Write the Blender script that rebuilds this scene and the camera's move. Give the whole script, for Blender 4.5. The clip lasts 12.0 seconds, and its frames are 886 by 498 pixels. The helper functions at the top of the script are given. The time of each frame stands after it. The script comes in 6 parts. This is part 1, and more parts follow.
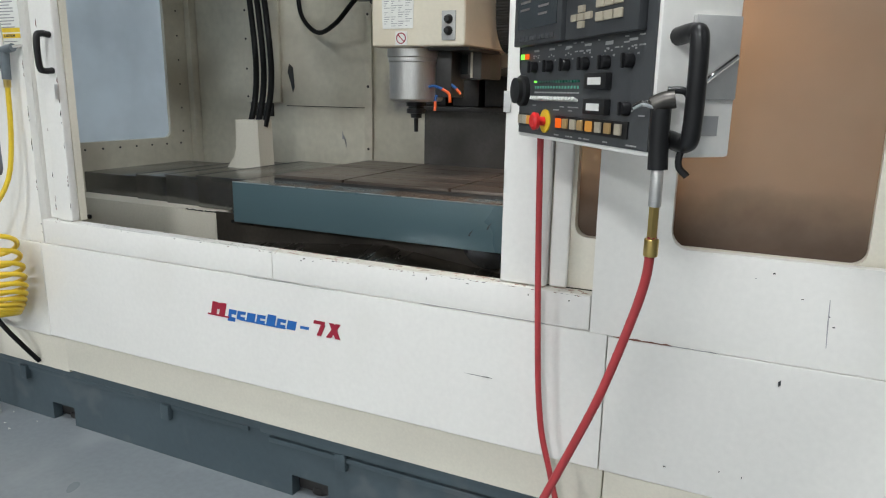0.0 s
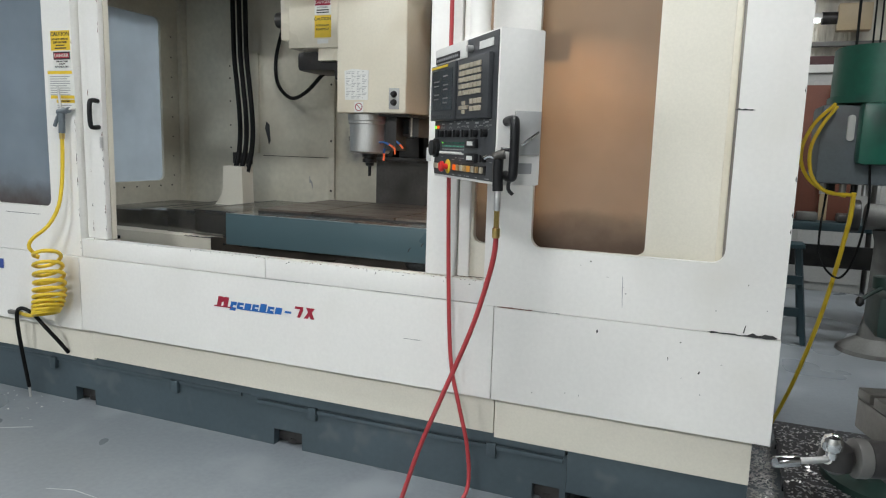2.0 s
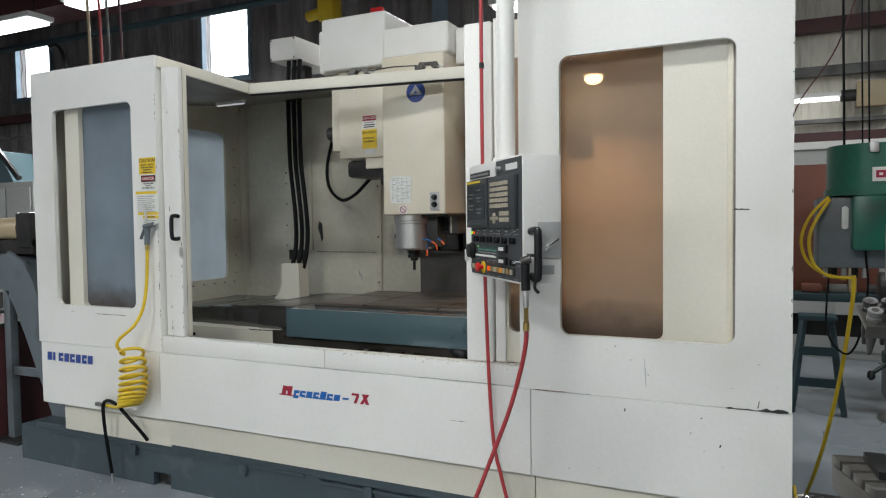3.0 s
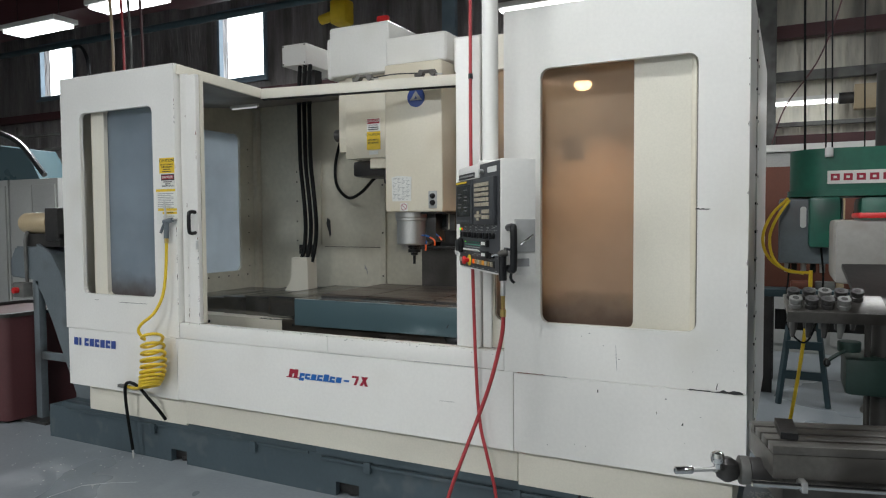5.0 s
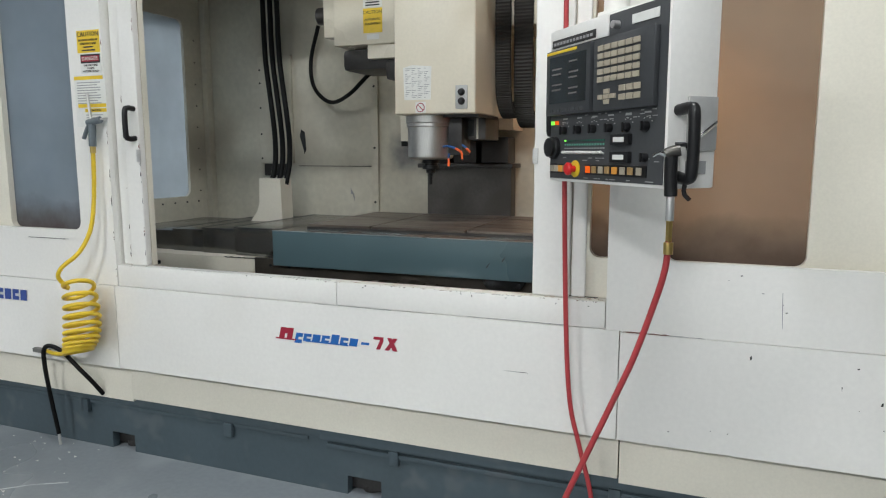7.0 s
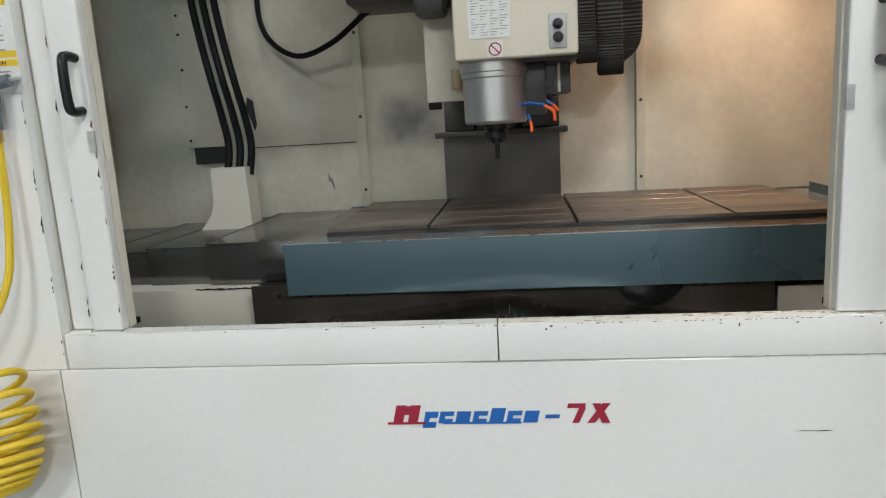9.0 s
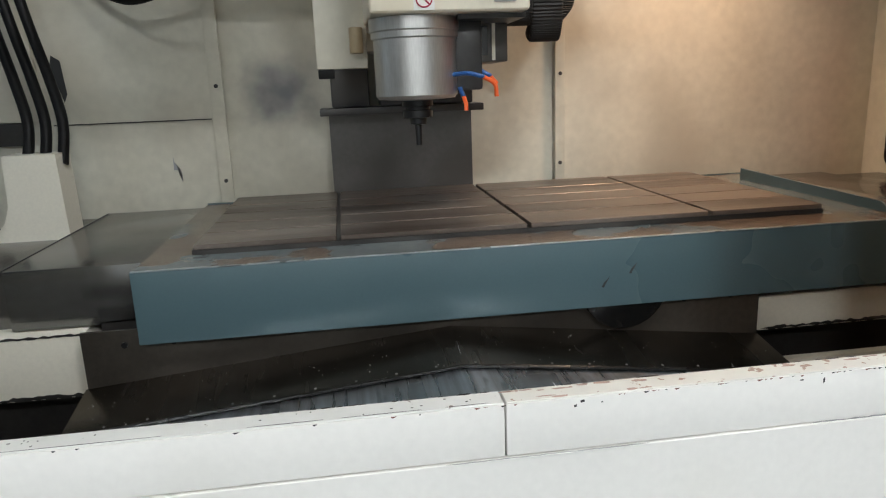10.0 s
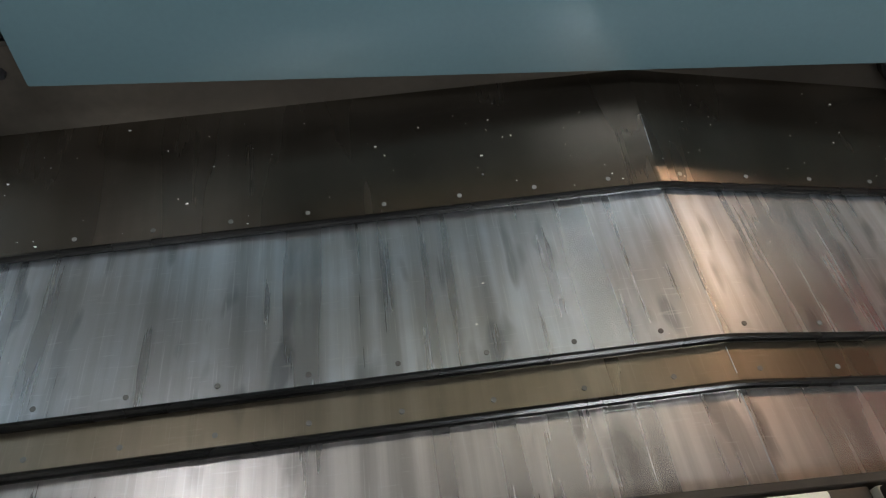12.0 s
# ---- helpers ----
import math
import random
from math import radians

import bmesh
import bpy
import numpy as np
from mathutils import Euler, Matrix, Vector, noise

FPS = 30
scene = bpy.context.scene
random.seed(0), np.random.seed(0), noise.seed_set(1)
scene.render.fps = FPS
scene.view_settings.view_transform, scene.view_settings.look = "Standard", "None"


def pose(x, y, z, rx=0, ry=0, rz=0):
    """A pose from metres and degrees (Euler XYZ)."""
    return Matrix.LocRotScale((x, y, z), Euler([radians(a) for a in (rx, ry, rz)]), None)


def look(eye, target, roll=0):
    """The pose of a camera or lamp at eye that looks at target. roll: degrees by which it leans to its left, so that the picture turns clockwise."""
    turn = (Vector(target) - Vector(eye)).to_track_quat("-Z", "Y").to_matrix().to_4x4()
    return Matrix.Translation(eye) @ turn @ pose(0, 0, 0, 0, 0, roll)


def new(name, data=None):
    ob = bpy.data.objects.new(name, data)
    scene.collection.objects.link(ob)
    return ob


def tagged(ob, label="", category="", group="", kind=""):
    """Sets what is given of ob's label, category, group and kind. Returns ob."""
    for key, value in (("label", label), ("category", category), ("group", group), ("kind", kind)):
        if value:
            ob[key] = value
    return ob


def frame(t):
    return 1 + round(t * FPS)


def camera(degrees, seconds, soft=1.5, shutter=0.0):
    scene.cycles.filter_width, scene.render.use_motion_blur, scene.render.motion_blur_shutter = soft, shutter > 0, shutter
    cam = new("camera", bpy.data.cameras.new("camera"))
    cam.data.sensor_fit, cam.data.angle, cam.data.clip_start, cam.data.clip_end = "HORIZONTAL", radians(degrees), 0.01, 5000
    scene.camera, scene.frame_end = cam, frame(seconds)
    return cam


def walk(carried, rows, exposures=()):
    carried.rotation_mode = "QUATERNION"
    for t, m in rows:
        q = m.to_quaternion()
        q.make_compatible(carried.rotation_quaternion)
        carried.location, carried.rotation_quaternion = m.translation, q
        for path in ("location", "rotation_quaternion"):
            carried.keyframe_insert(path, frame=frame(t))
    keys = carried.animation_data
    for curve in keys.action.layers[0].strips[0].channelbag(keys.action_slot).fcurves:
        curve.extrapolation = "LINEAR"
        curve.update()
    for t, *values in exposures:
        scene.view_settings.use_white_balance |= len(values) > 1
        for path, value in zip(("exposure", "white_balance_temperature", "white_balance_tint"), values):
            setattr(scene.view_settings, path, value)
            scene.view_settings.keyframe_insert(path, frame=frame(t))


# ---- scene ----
cam = camera(65.4, 12.0, soft=1.15)
PATH = [
    (0, (1.479, -1.77, 1.483), (0.638, -0.011, 1.036), 0.9),
    (0.5, (1.497, -1.987, 1.448), (0.692, -0.182, 1.142), 0.1),
    (1, (1.554, -2.334, 1.529), (0.847, -0.514, 1.095), -1.8),
    (1.5, (1.73, -2.511, 1.471), (1.12, -0.669, 0.986), 1.2),
    (2, (1.946, -2.639, 1.499), (1.213, -0.803, 1.2), 1.7),
    (2.5, (2.016, -2.799, 1.588), (1.219, -0.971, 1.444), -0.1),
    (3, (2.103, -2.968, 1.614), (1.246, -1.163, 1.535), -0.7),
    (3.5, (2.276, -3.104, 1.643), (1.404, -1.307, 1.535), -0.8),
    (3.7, (2.34, -3.111, 1.614), (1.423, -1.335, 1.533), -0.1),
    (5.3, (2.335, -3.193, 1.609), (1.454, -1.4, 1.518), -0.5),
    (5.5, (2.257, -3.133, 1.597), (1.415, -1.328, 1.423), -0.3),
    (6, (1.978, -2.927, 1.564), (1.165, -1.119, 1.296), -0.4),
    (6.5, (1.697, -2.686, 1.516), (0.936, -0.867, 1.183), 0.8),
    (6.7, (1.58, -2.567, 1.488), (0.827, -0.738, 1.189), 0.8),
    (8.3, (0.553, -1.898, 1.454), (0.102, 0.031, 1.181), -2.5),
    (8.5, (0.409, -1.825, 1.455), (-0.013, 0.108, 1.159), -1.4),
    (9, (0.07, -1.658, 1.459), (-0.159, 0.294, 1.093), -3.4),
    (9.5, (-0.107, -1.335, 1.458), (-0.103, 0.622, 1.046), -1.6),
    (10, (-0.236, -1.034, 1.473), (0.027, 0.894, 1.01), -2.2),
    (10.5, (-0.345, -0.729, 1.443), (0.116, 1.061, 0.68), -4.6),
    (11, (-0.315, -0.428, 1.388), (0.071, 1.181, 0.264), 4.5),
    (11.5, (-0.32, -0.238, 1.408), (-0.125, 1.26, 0.096), 1.9),
    (12, (-0.378, -0.074, 1.432), (-0.14, 1.17, -0.116), 5.1),
]
walk(cam, [(t, look(eye, target, roll)) for t, eye, target, roll in PATH], [(0, 0.12), (2.0, 0.04), (3.0, -0.21), (3.5, -0.28), (5.5, -0.32), (6.5, 0.0), (8.5, 0.0), (9.5, -0.04), (10.0, 0.18), (10.5, 0.33), (11.0, 0.24), (11.5, 0.34), (12.0, 0.48)])

# ---- world and lights ----
world = bpy.data.worlds.new("world")
scene.world = world
world.use_nodes = True
_bg = world.node_tree.nodes["Background"]
_sky = world.node_tree.nodes.new("ShaderNodeTexSky")
_sky.sky_type = "NISHITA"
_sky.sun_disc = False
_sky.sun_elevation, _sky.sun_rotation = radians(40), radians(20)
world.node_tree.links.new(_sky.outputs[0], _bg.inputs[0])
_bg.inputs[1].default_value = 0.12


def area_lamp(name, at, target, sx, sy, watts, colour):
    d = bpy.data.lights.new(name, "AREA")
    d.shape, d.size, d.size_y, d.energy, d.color = "RECTANGLE", sx, sy, watts, colour
    ob = new(name, d)
    ob.matrix_world = look(at, target)
    return d


# lights with y below 0 are unseen, added to brighten the machine's front
HALL_LIGHTS = [(-5.65, 3.35), (-7.9, 3.55), (-0.73, 6.1), (-6.5, -3.0), (-3.0, -6.4), (1.4, -6.4), (-1.0, 3.4), (3.8, 2.6), (7.0, -3.0), (1.0, -1.4)]
COOL = (0.93, 0.965, 0.985)
for _x, _y in HALL_LIGHTS:
    area_lamp("tube_light", (_x, _y, 4.47), (_x, _y + 0.001, 0), 1.2, 0.35, 280 if _y < -4 else 122 if _x < -4 else 78, COOL)
# the machine's lamps: a warm work lamp at the rear right, a roof tube at the left
WORK_LAMP = (1.10, 1.36, 2.525)
area_lamp("work_light", (WORK_LAMP[0], WORK_LAMP[1], WORK_LAMP[2] - 0.075), (1.15, 1.42, 1.0), 0.10, 0.10, 7.2, (1.0, 0.66, 0.44)).spread = radians(112)
# the tube itself looks unlit; its light is added interior fill
TUBE_LAMP = (-1.30, 0.78, 2.445)
area_lamp("roof_tube_fill", (TUBE_LAMP[0], TUBE_LAMP[1], TUBE_LAMP[2] - 0.012), (-1.1, 1.0, 1.0), 0.24, 0.02, 1.7, COOL)

# ---- materials ----


def material(name, colour, rough=0.5, metal=0.0, vary=0.12, scale=6.0, bump=0.02, fine=60.0, other=None, mask=None, stretch=(1, 1, 1), spec=0.5, deep=0.002):
    """colour with cloudy variation, fine grain, bump, and an optional second colour in patches (mask: noise scale, threshold, softness)."""
    m = bpy.data.materials.new(name)
    m.use_nodes = True
    nt = m.node_tree
    n, l = nt.nodes, nt.links
    b = n["Principled BSDF"]
    b.inputs["Metallic"].default_value = metal
    b.inputs["Specular IOR Level"].default_value = spec
    tc, mp = n.new("ShaderNodeTexCoord"), n.new("ShaderNodeMapping")
    geo = n.new("ShaderNodeNewGeometry")
    l.new(geo.outputs["Position"], mp.inputs[0])
    mp.inputs["Scale"].default_value = stretch
    big, small = n.new("ShaderNodeTexNoise"), n.new("ShaderNodeTexNoise")
    for t, s, d in ((big, scale, 2.5), (small, fine, 2)):
        t.inputs["Scale"].default_value = s
        t.inputs["Detail"].default_value = d
        l.new(mp.outputs[0], t.inputs["Vector"])
    add = n.new("ShaderNodeMath")
    add.operation = "ADD"
    l.new(big.outputs[0], add.inputs[0])
    sc = n.new("ShaderNodeMath")
    sc.operation = "MULTIPLY"
    sc.inputs[1].default_value = 0.5
    l.new(small.outputs[0], sc.inputs[0])
    l.new(sc.outputs[0], add.inputs[1])
    ramp = n.new("ShaderNodeMapRange")
    ramp.clamp = False
    ramp.inputs["From Min"].default_value, ramp.inputs["From Max"].default_value = 0.45, 1.05
    ramp.inputs["To Min"].default_value, ramp.inputs["To Max"].default_value = 1 - vary, 1 + vary
    l.new(add.outputs[0], ramp.inputs[0])
    mul = n.new("ShaderNodeVectorMath")
    mul.operation = "SCALE"
    mul.inputs[0].default_value = colour
    l.new(ramp.outputs[0], mul.inputs["Scale"])
    out = mul.outputs[0]
    rr = n.new("ShaderNodeMapRange")
    rr.inputs["To Min"].default_value, rr.inputs["To Max"].default_value = max(rough - 0.1, 0.03), min(rough + 0.1, 1)
    rr.inputs["From Min"].default_value, rr.inputs["From Max"].default_value = 0.1, 0.9
    l.new(big.outputs[0], rr.inputs[0])
    l.new(rr.outputs[0], b.inputs["Roughness"])
    if other:
        ms, thr, soft = mask
        pat = n.new("ShaderNodeTexNoise")
        pat.inputs["Scale"].default_value, pat.inputs["Detail"].default_value = ms, 2.0 if soft > 0.1 else 5.0
        l.new(mp.outputs[0], pat.inputs["Vector"])
        st = n.new("ShaderNodeMapRange")
        st.interpolation_type = "SMOOTHSTEP"
        st.inputs["From Min"].default_value, st.inputs["From Max"].default_value = thr - soft * 0.3, thr + soft
        l.new(pat.outputs[0], st.inputs[0])
        mix = n.new("ShaderNodeMix")
        mix.data_type = "RGBA"
        l.new(st.outputs[0], mix.inputs[0])
        l.new(out, mix.inputs[6])
        mix.inputs[7].default_value = (*other, 1)
        out = mix.outputs[2]
    l.new(out, b.inputs["Base Color"])
    if bump:
        bp = n.new("ShaderNodeBump")
        bp.inputs["Strength"].default_value, bp.inputs["Distance"].default_value = min(1, bump * 10), deep
        l.new(add.outputs[0] if bump > 0.03 else small.outputs[0], bp.inputs["Height"])
        l.new(bp.outputs[0], b.inputs["Normal"])
    return m


def hazy(name, tint, clear, haze, rough=0.15, through_part=0.45, cloud=0.05, dark_band=None):
    """Scuffed plastic glazing: partly clear, partly milky, with a glossy skin."""
    m = bpy.data.materials.new(name)
    m.use_nodes = True
    n, l = m.node_tree.nodes, m.node_tree.links
    b = n["Principled BSDF"]
    b.inputs["Base Color"].default_value = (*haze, 1)
    b.inputs["Roughness"].default_value = rough
    tr = n.new("ShaderNodeBsdfTransparent")
    tr.inputs[0].default_value = (*tint, 1)
    mix = n.new("ShaderNodeMixShader")
    geo = n.new("ShaderNodeNewGeometry")
    no = n.new("ShaderNodeTexNoise")
    no.inputs["Scale"].default_value, no.inputs["Detail"].default_value = 2.6, 4.0
    l.new(geo.outputs["Position"], no.inputs["Vector"])
    mr = n.new("ShaderNodeMapRange")
    mr.interpolation_type = "SMOOTHSTEP"
    mr.inputs["From Min"].default_value, mr.inputs["From Max"].default_value = 0.22, 0.78
    mr.inputs["To Min"].default_value, mr.inputs["To Max"].default_value = 1 - clear - cloud, 1 - clear + cloud
    l.new(no.outputs[0], mr.inputs[0])
    l.new(mr.outputs[0], mix.inputs[0])
    l.new(tr.outputs[0], mix.inputs[1])
    tl = n.new("ShaderNodeBsdfTranslucent")
    tl.inputs[0].default_value = (*haze, 1)
    half = n.new("ShaderNodeMixShader")
    half.inputs[0].default_value = through_part
    l.new(b.outputs[0], half.inputs[1])
    l.new(tl.outputs[0], half.inputs[2])
    l.new(half.outputs[0], mix.inputs[2])
    out = mix.outputs[0]
    if dark_band:
        # oily splash settled along the pane's lower edge, with a ragged top
        sep, rag = n.new("ShaderNodeSeparateXYZ"), n.new("ShaderNodeTexNoise")
        rag.inputs["Scale"].default_value, rag.inputs["Detail"].default_value = 9.0, 5.0
        l.new(geo.outputs["Position"], sep.inputs[0])
        l.new(geo.outputs["Position"], rag.inputs["Vector"])
        up = n.new("ShaderNodeMath")
        up.operation = "MULTIPLY_ADD"
        up.inputs[1].default_value = -0.16
        l.new(rag.outputs[0], up.inputs[0])
        l.new(sep.outputs[2], up.inputs[2])
        band = n.new("ShaderNodeMapRange")
        for i, v in enumerate((dark_band - 0.10, dark_band + 0.05, 0.75, 0.0)):
            band.inputs[i + 1].default_value = v
        l.new(up.outputs[0], band.inputs[0])
        oil, both = n.new("ShaderNodeBsdfDiffuse"), n.new("ShaderNodeMixShader")
        oil.inputs[0].default_value = (0.075, 0.05, 0.04, 1)
        l.new(band.outputs[0], both.inputs[0])
        l.new(out, both.inputs[1])
        l.new(oil.outputs[0], both.inputs[2])
        out = both.outputs[0]
    l.new(out, n["Material Output"].inputs[0])
    return m


def glow(name, colour, strength):
    m = bpy.data.materials.new(name)
    m.use_nodes = True
    n, l = m.node_tree.nodes, m.node_tree.links
    e = n.new("ShaderNodeEmission")
    e.inputs[0].default_value, e.inputs[1].default_value = (*colour, 1), strength
    l.new(e.outputs[0], n["Material Output"].inputs[0])
    return m


WHITE = material("white_enamel", (0.80, 0.785, 0.745), 0.34, vary=0.055, scale=1.3, fine=60, bump=0.0, other=(0.70, 0.675, 0.61), mask=(1.7, 0.60, 0.25))
CREAM = material("cream_enamel", (0.75, 0.71, 0.605), 0.36, vary=0.08, scale=1.4, fine=110, bump=0.0)
HEADCREAM = material("warm_cream_enamel", (0.72, 0.665, 0.54), 0.30, vary=0.07, scale=1.8, fine=60, bump=0.0, other=(0.60, 0.53, 0.40), mask=(1.8, 0.58, 0.22))
INNER = material("oily_cream_panel", (0.645, 0.615, 0.51), 0.4, vary=0.16, scale=1.6, fine=26, bump=0.0, other=(0.43, 0.39, 0.31), mask=(1.5, 0.50, 0.26))


def smudged(base, name, at, radius, colour, strength):
    """A copy of a material with one soft smudge of another colour on it."""
    m = base.copy()
    m.name = name
    n, l = m.node_tree.nodes, m.node_tree.links
    b = n["Principled BSDF"]
    src = b.inputs["Base Color"].links[0].from_socket
    geo, sub_, no = n.new("ShaderNodeNewGeometry"), n.new("ShaderNodeVectorMath"), n.new("ShaderNodeTexNoise")
    sub_.operation = "DISTANCE"
    sub_.inputs[1].default_value = at
    no.inputs["Scale"].default_value, no.inputs["Detail"].default_value = 7.0, 3
    l.new(geo.outputs["Position"], sub_.inputs[0])
    l.new(geo.outputs["Position"], no.inputs["Vector"])
    mul = n.new("ShaderNodeMath")
    mul.operation = "MULTIPLY_ADD"
    mul.inputs[1].default_value = radius * 1.2
    l.new(no.outputs[0], mul.inputs[0])
    l.new(sub_.outputs["Value"], mul.inputs[2])
    mr = n.new("ShaderNodeMapRange")
    mr.interpolation_type = "SMOOTHSTEP"
    for i, v in enumerate((radius * 0.7, radius * 1.75, strength, 0.0)):
        mr.inputs[i + 1].default_value = v
    l.new(mul.outputs[0], mr.inputs[0])
    mix = n.new("ShaderNodeMix")
    mix.data_type = "RGBA"
    l.new(mr.outputs[0], mix.inputs[0])
    l.new(src, mix.inputs[6])
    mix.inputs[7].default_value = (*colour, 1)
    l.new(mix.outputs[2], b.inputs["Base Color"])
    return m


GREYPATCHED = smudged(WHITE, "grey_patched_white_enamel", (-1.20, 0.0, 0.68), 0.15, (0.44, 0.42, 0.39), 0.5)
BROWNSHEET = material("dark_brown_sheet", (0.27, 0.245, 0.215), 0.42, vary=0.25, scale=2.2, fine=30, bump=0.0, other=(0.15, 0.13, 0.11), mask=(1.8, 0.5, 0.25))
SMUDGED = smudged(INNER, "sooty_cream_panel", (-0.46, 1.78, 1.46), 0.165, (0.13, 0.128, 0.142), 0.95)
CHIPPED = material("chipped_white_enamel", (0.76, 0.755, 0.72), 0.35, vary=0.06, scale=3, fine=40, other=(0.30, 0.25, 0.21), mask=(60, 0.70, 0.03))
CHIPPED2 = material("worn_white_enamel", (0.74, 0.72, 0.66), 0.4, vary=0.06, scale=3, fine=40, other=(0.40, 0.27, 0.21), mask=(48, 0.62, 0.03))
BAREPRIMER = material("rubbed_pink_primer", (0.44, 0.31, 0.26), 0.5, vary=0.25, scale=30, fine=120)
PLINTH = material("dark_grey_paint", (0.06, 0.084, 0.097), 0.38, vary=0.14, scale=3, fine=40, other=(0.09, 0.11, 0.12), mask=(7, 0.62, 0.12))
TRAY = material("blue_grey_paint", (0.074, 0.122, 0.138), 0.3, vary=0.07, scale=2.2, fine=150, bump=0.0)
TRAYTOP = material("oil_stained_tray", (0.13, 0.155, 0.16), 0.22, vary=0.2, scale=5, fine=40, other=(0.13, 0.095, 0.07), mask=(4, 0.47, 0.05))
TABLE = material("machined_table_iron", (0.225, 0.19, 0.163), 0.36, metal=0.6, vary=0.3, scale=5, fine=90, stretch=(0.5, 4, 1), other=(0.10, 0.078, 0.064), mask=(2.2, 0.47, 0.22))


def sheet_steel(name, colour, oil, rough=(0.16, 0.42), oily=0.5, streak=0.12):
    """Rolled steel sheet: streaks along y in tint and gloss, dark oil blotches, brown film, fine cross scratches."""
    m = bpy.data.materials.new(name)
    m.use_nodes = True
    n, l = m.node_tree.nodes, m.node_tree.links
    b = n["Principled BSDF"]
    b.inputs["Metallic"].default_value = 0.92
    geo = n.new("ShaderNodeNewGeometry")

    def tex(scale, detail=3.0, turn=0.0):
        mp, t = n.new("ShaderNodeMapping"), n.new("ShaderNodeTexNoise")
        mp.inputs["Scale"].default_value = scale
        mp.inputs["Rotation"].default_value = (0, 0, radians(turn))
        t.inputs["Scale"].default_value, t.inputs["Detail"].default_value = 1.0, detail
        l.new(geo.outputs["Position"], mp.inputs[0])
        l.new(mp.outputs[0], t.inputs["Vector"])
        return t.outputs[0]

    def remap(src, a, b_, c, d):
        r = n.new("ShaderNodeMapRange")
        for i, v in enumerate((a, b_, c, d)):
            r.inputs[i + 1].default_value = v
        l.new(src, r.inputs[0])
        return r.outputs[0]

    def mixed(fac, a, b_):
        x = n.new("ShaderNodeMix")
        x.data_type = "RGBA"
        l.new(fac, x.inputs[0])
        for sock, v in ((6, a), (7, b_)):
            if isinstance(v, tuple):
                x.inputs[sock].default_value = (*v, 1)
            else:
                l.new(v, x.inputs[sock])
        return x.outputs[2]

    wide, fine, blot = tex((7, 1.6, 1)), tex((55, 1.3, 1), 5), tex((27, 8.0, 1), 1.5, 0)
    film, scr, hair = tex((5.5, 5.0, 1), 6), tex((25, 300, 1), 4, 31), tex((430, 12, 1), 3, 7)
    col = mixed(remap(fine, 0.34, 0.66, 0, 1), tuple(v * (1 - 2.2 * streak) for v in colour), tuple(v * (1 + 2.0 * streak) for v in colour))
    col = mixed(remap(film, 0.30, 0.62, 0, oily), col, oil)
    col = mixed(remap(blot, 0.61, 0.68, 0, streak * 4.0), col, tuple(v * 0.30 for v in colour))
    col = mixed(remap(scr, 0.62, 0.70, 0, streak * 1.5), col, tuple(min(0.85, v * 1.45) for v in colour))
    col = mixed(remap(hair, 0.60, 0.68, 0, streak * 1.8), col, tuple(min(0.85, v * 1.45) for v in colour))
    l.new(col, b.inputs["Base Color"])
    both = n.new("ShaderNodeMath")
    both.operation = "ADD"
    l.new(remap(wide, 0.3, 0.7, *rough), both.inputs[0])
    l.new(remap(fine, 0.3, 0.7, -0.28 * streak, 0.28 * streak), both.inputs[1])
    l.new(both.outputs[0], b.inputs["Roughness"])
    bp = n.new("ShaderNodeBump")
    bp.inputs["Strength"].default_value, bp.inputs["Distance"].default_value = 0.02, 0.001
    l.new(fine, bp.inputs["Height"])
    l.new(bp.outputs[0], b.inputs["Normal"])
    return m


# blue in this steel's colour stands for the window light it mirrors
COVER = sheet_steel("scratched_steel_cool_lit", (0.56, 0.62, 0.68), (0.40, 0.395, 0.38), (0.25, 0.34), 0.7, 0.13)
# same steel, colour raised and warmed for hall light and sill reflection
COVER4 = sheet_steel("worn_steel_warm_lit", (0.70, 0.665, 0.645), (0.52, 0.47, 0.445), (0.24, 0.34), 0.5, 0.12)
# oily sheet, its colour also darkened to carry the tray's shade
COVER2 = sheet_steel("oily_steel_cover_tray_shade", (0.125, 0.110, 0.092), (0.070, 0.058, 0.044), (0.20, 0.32), 0.8, 0.03)
COVER3 = sheet_steel("tan_filmed_steel_cover", (0.30, 0.265, 0.21), (0.20, 0.165, 0.115), (0.26, 0.38), 0.7, 0.06)
APRON = material("oily_apron_steel", (0.085, 0.074, 0.062), 0.4, metal=0.6, vary=0.25, scale=3, fine=60, other=(0.03, 0.026, 0.022), mask=(2, 0.48, 0.3))
WAY = material("way_cover_steel", (0.21, 0.21, 0.205), 0.20, metal=0.8, vary=0.2, scale=3, fine=40, other=(0.12, 0.11, 0.10), mask=(3, 0.5, 0.3))
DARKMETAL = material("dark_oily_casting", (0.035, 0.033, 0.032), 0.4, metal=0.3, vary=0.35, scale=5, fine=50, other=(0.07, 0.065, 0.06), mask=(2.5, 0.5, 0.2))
COLUMNSTEEL = material("oily_column_guard", (0.085, 0.08, 0.075), 0.34, metal=0.5, vary=0.3, scale=4, fine=50, other=(0.05, 0.046, 0.042), mask=(3, 0.5, 0.25))
DUCTBLACK = material("matt_black_duct", (0.024, 0.022, 0.020), 0.55, vary=0.2, scale=12, spec=0.3)
SPINDLE = material("satin_spindle_steel", (0.54, 0.535, 0.52), 0.32, metal=0.85, vary=0.2, scale=3, fine=60, stretch=(4, 4, 0.6))
STEEL = material("brushed_steel", (0.60, 0.595, 0.58), 0.38, metal=0.8, vary=0.12, scale=4, fine=80, stretch=(1, 1, 6))
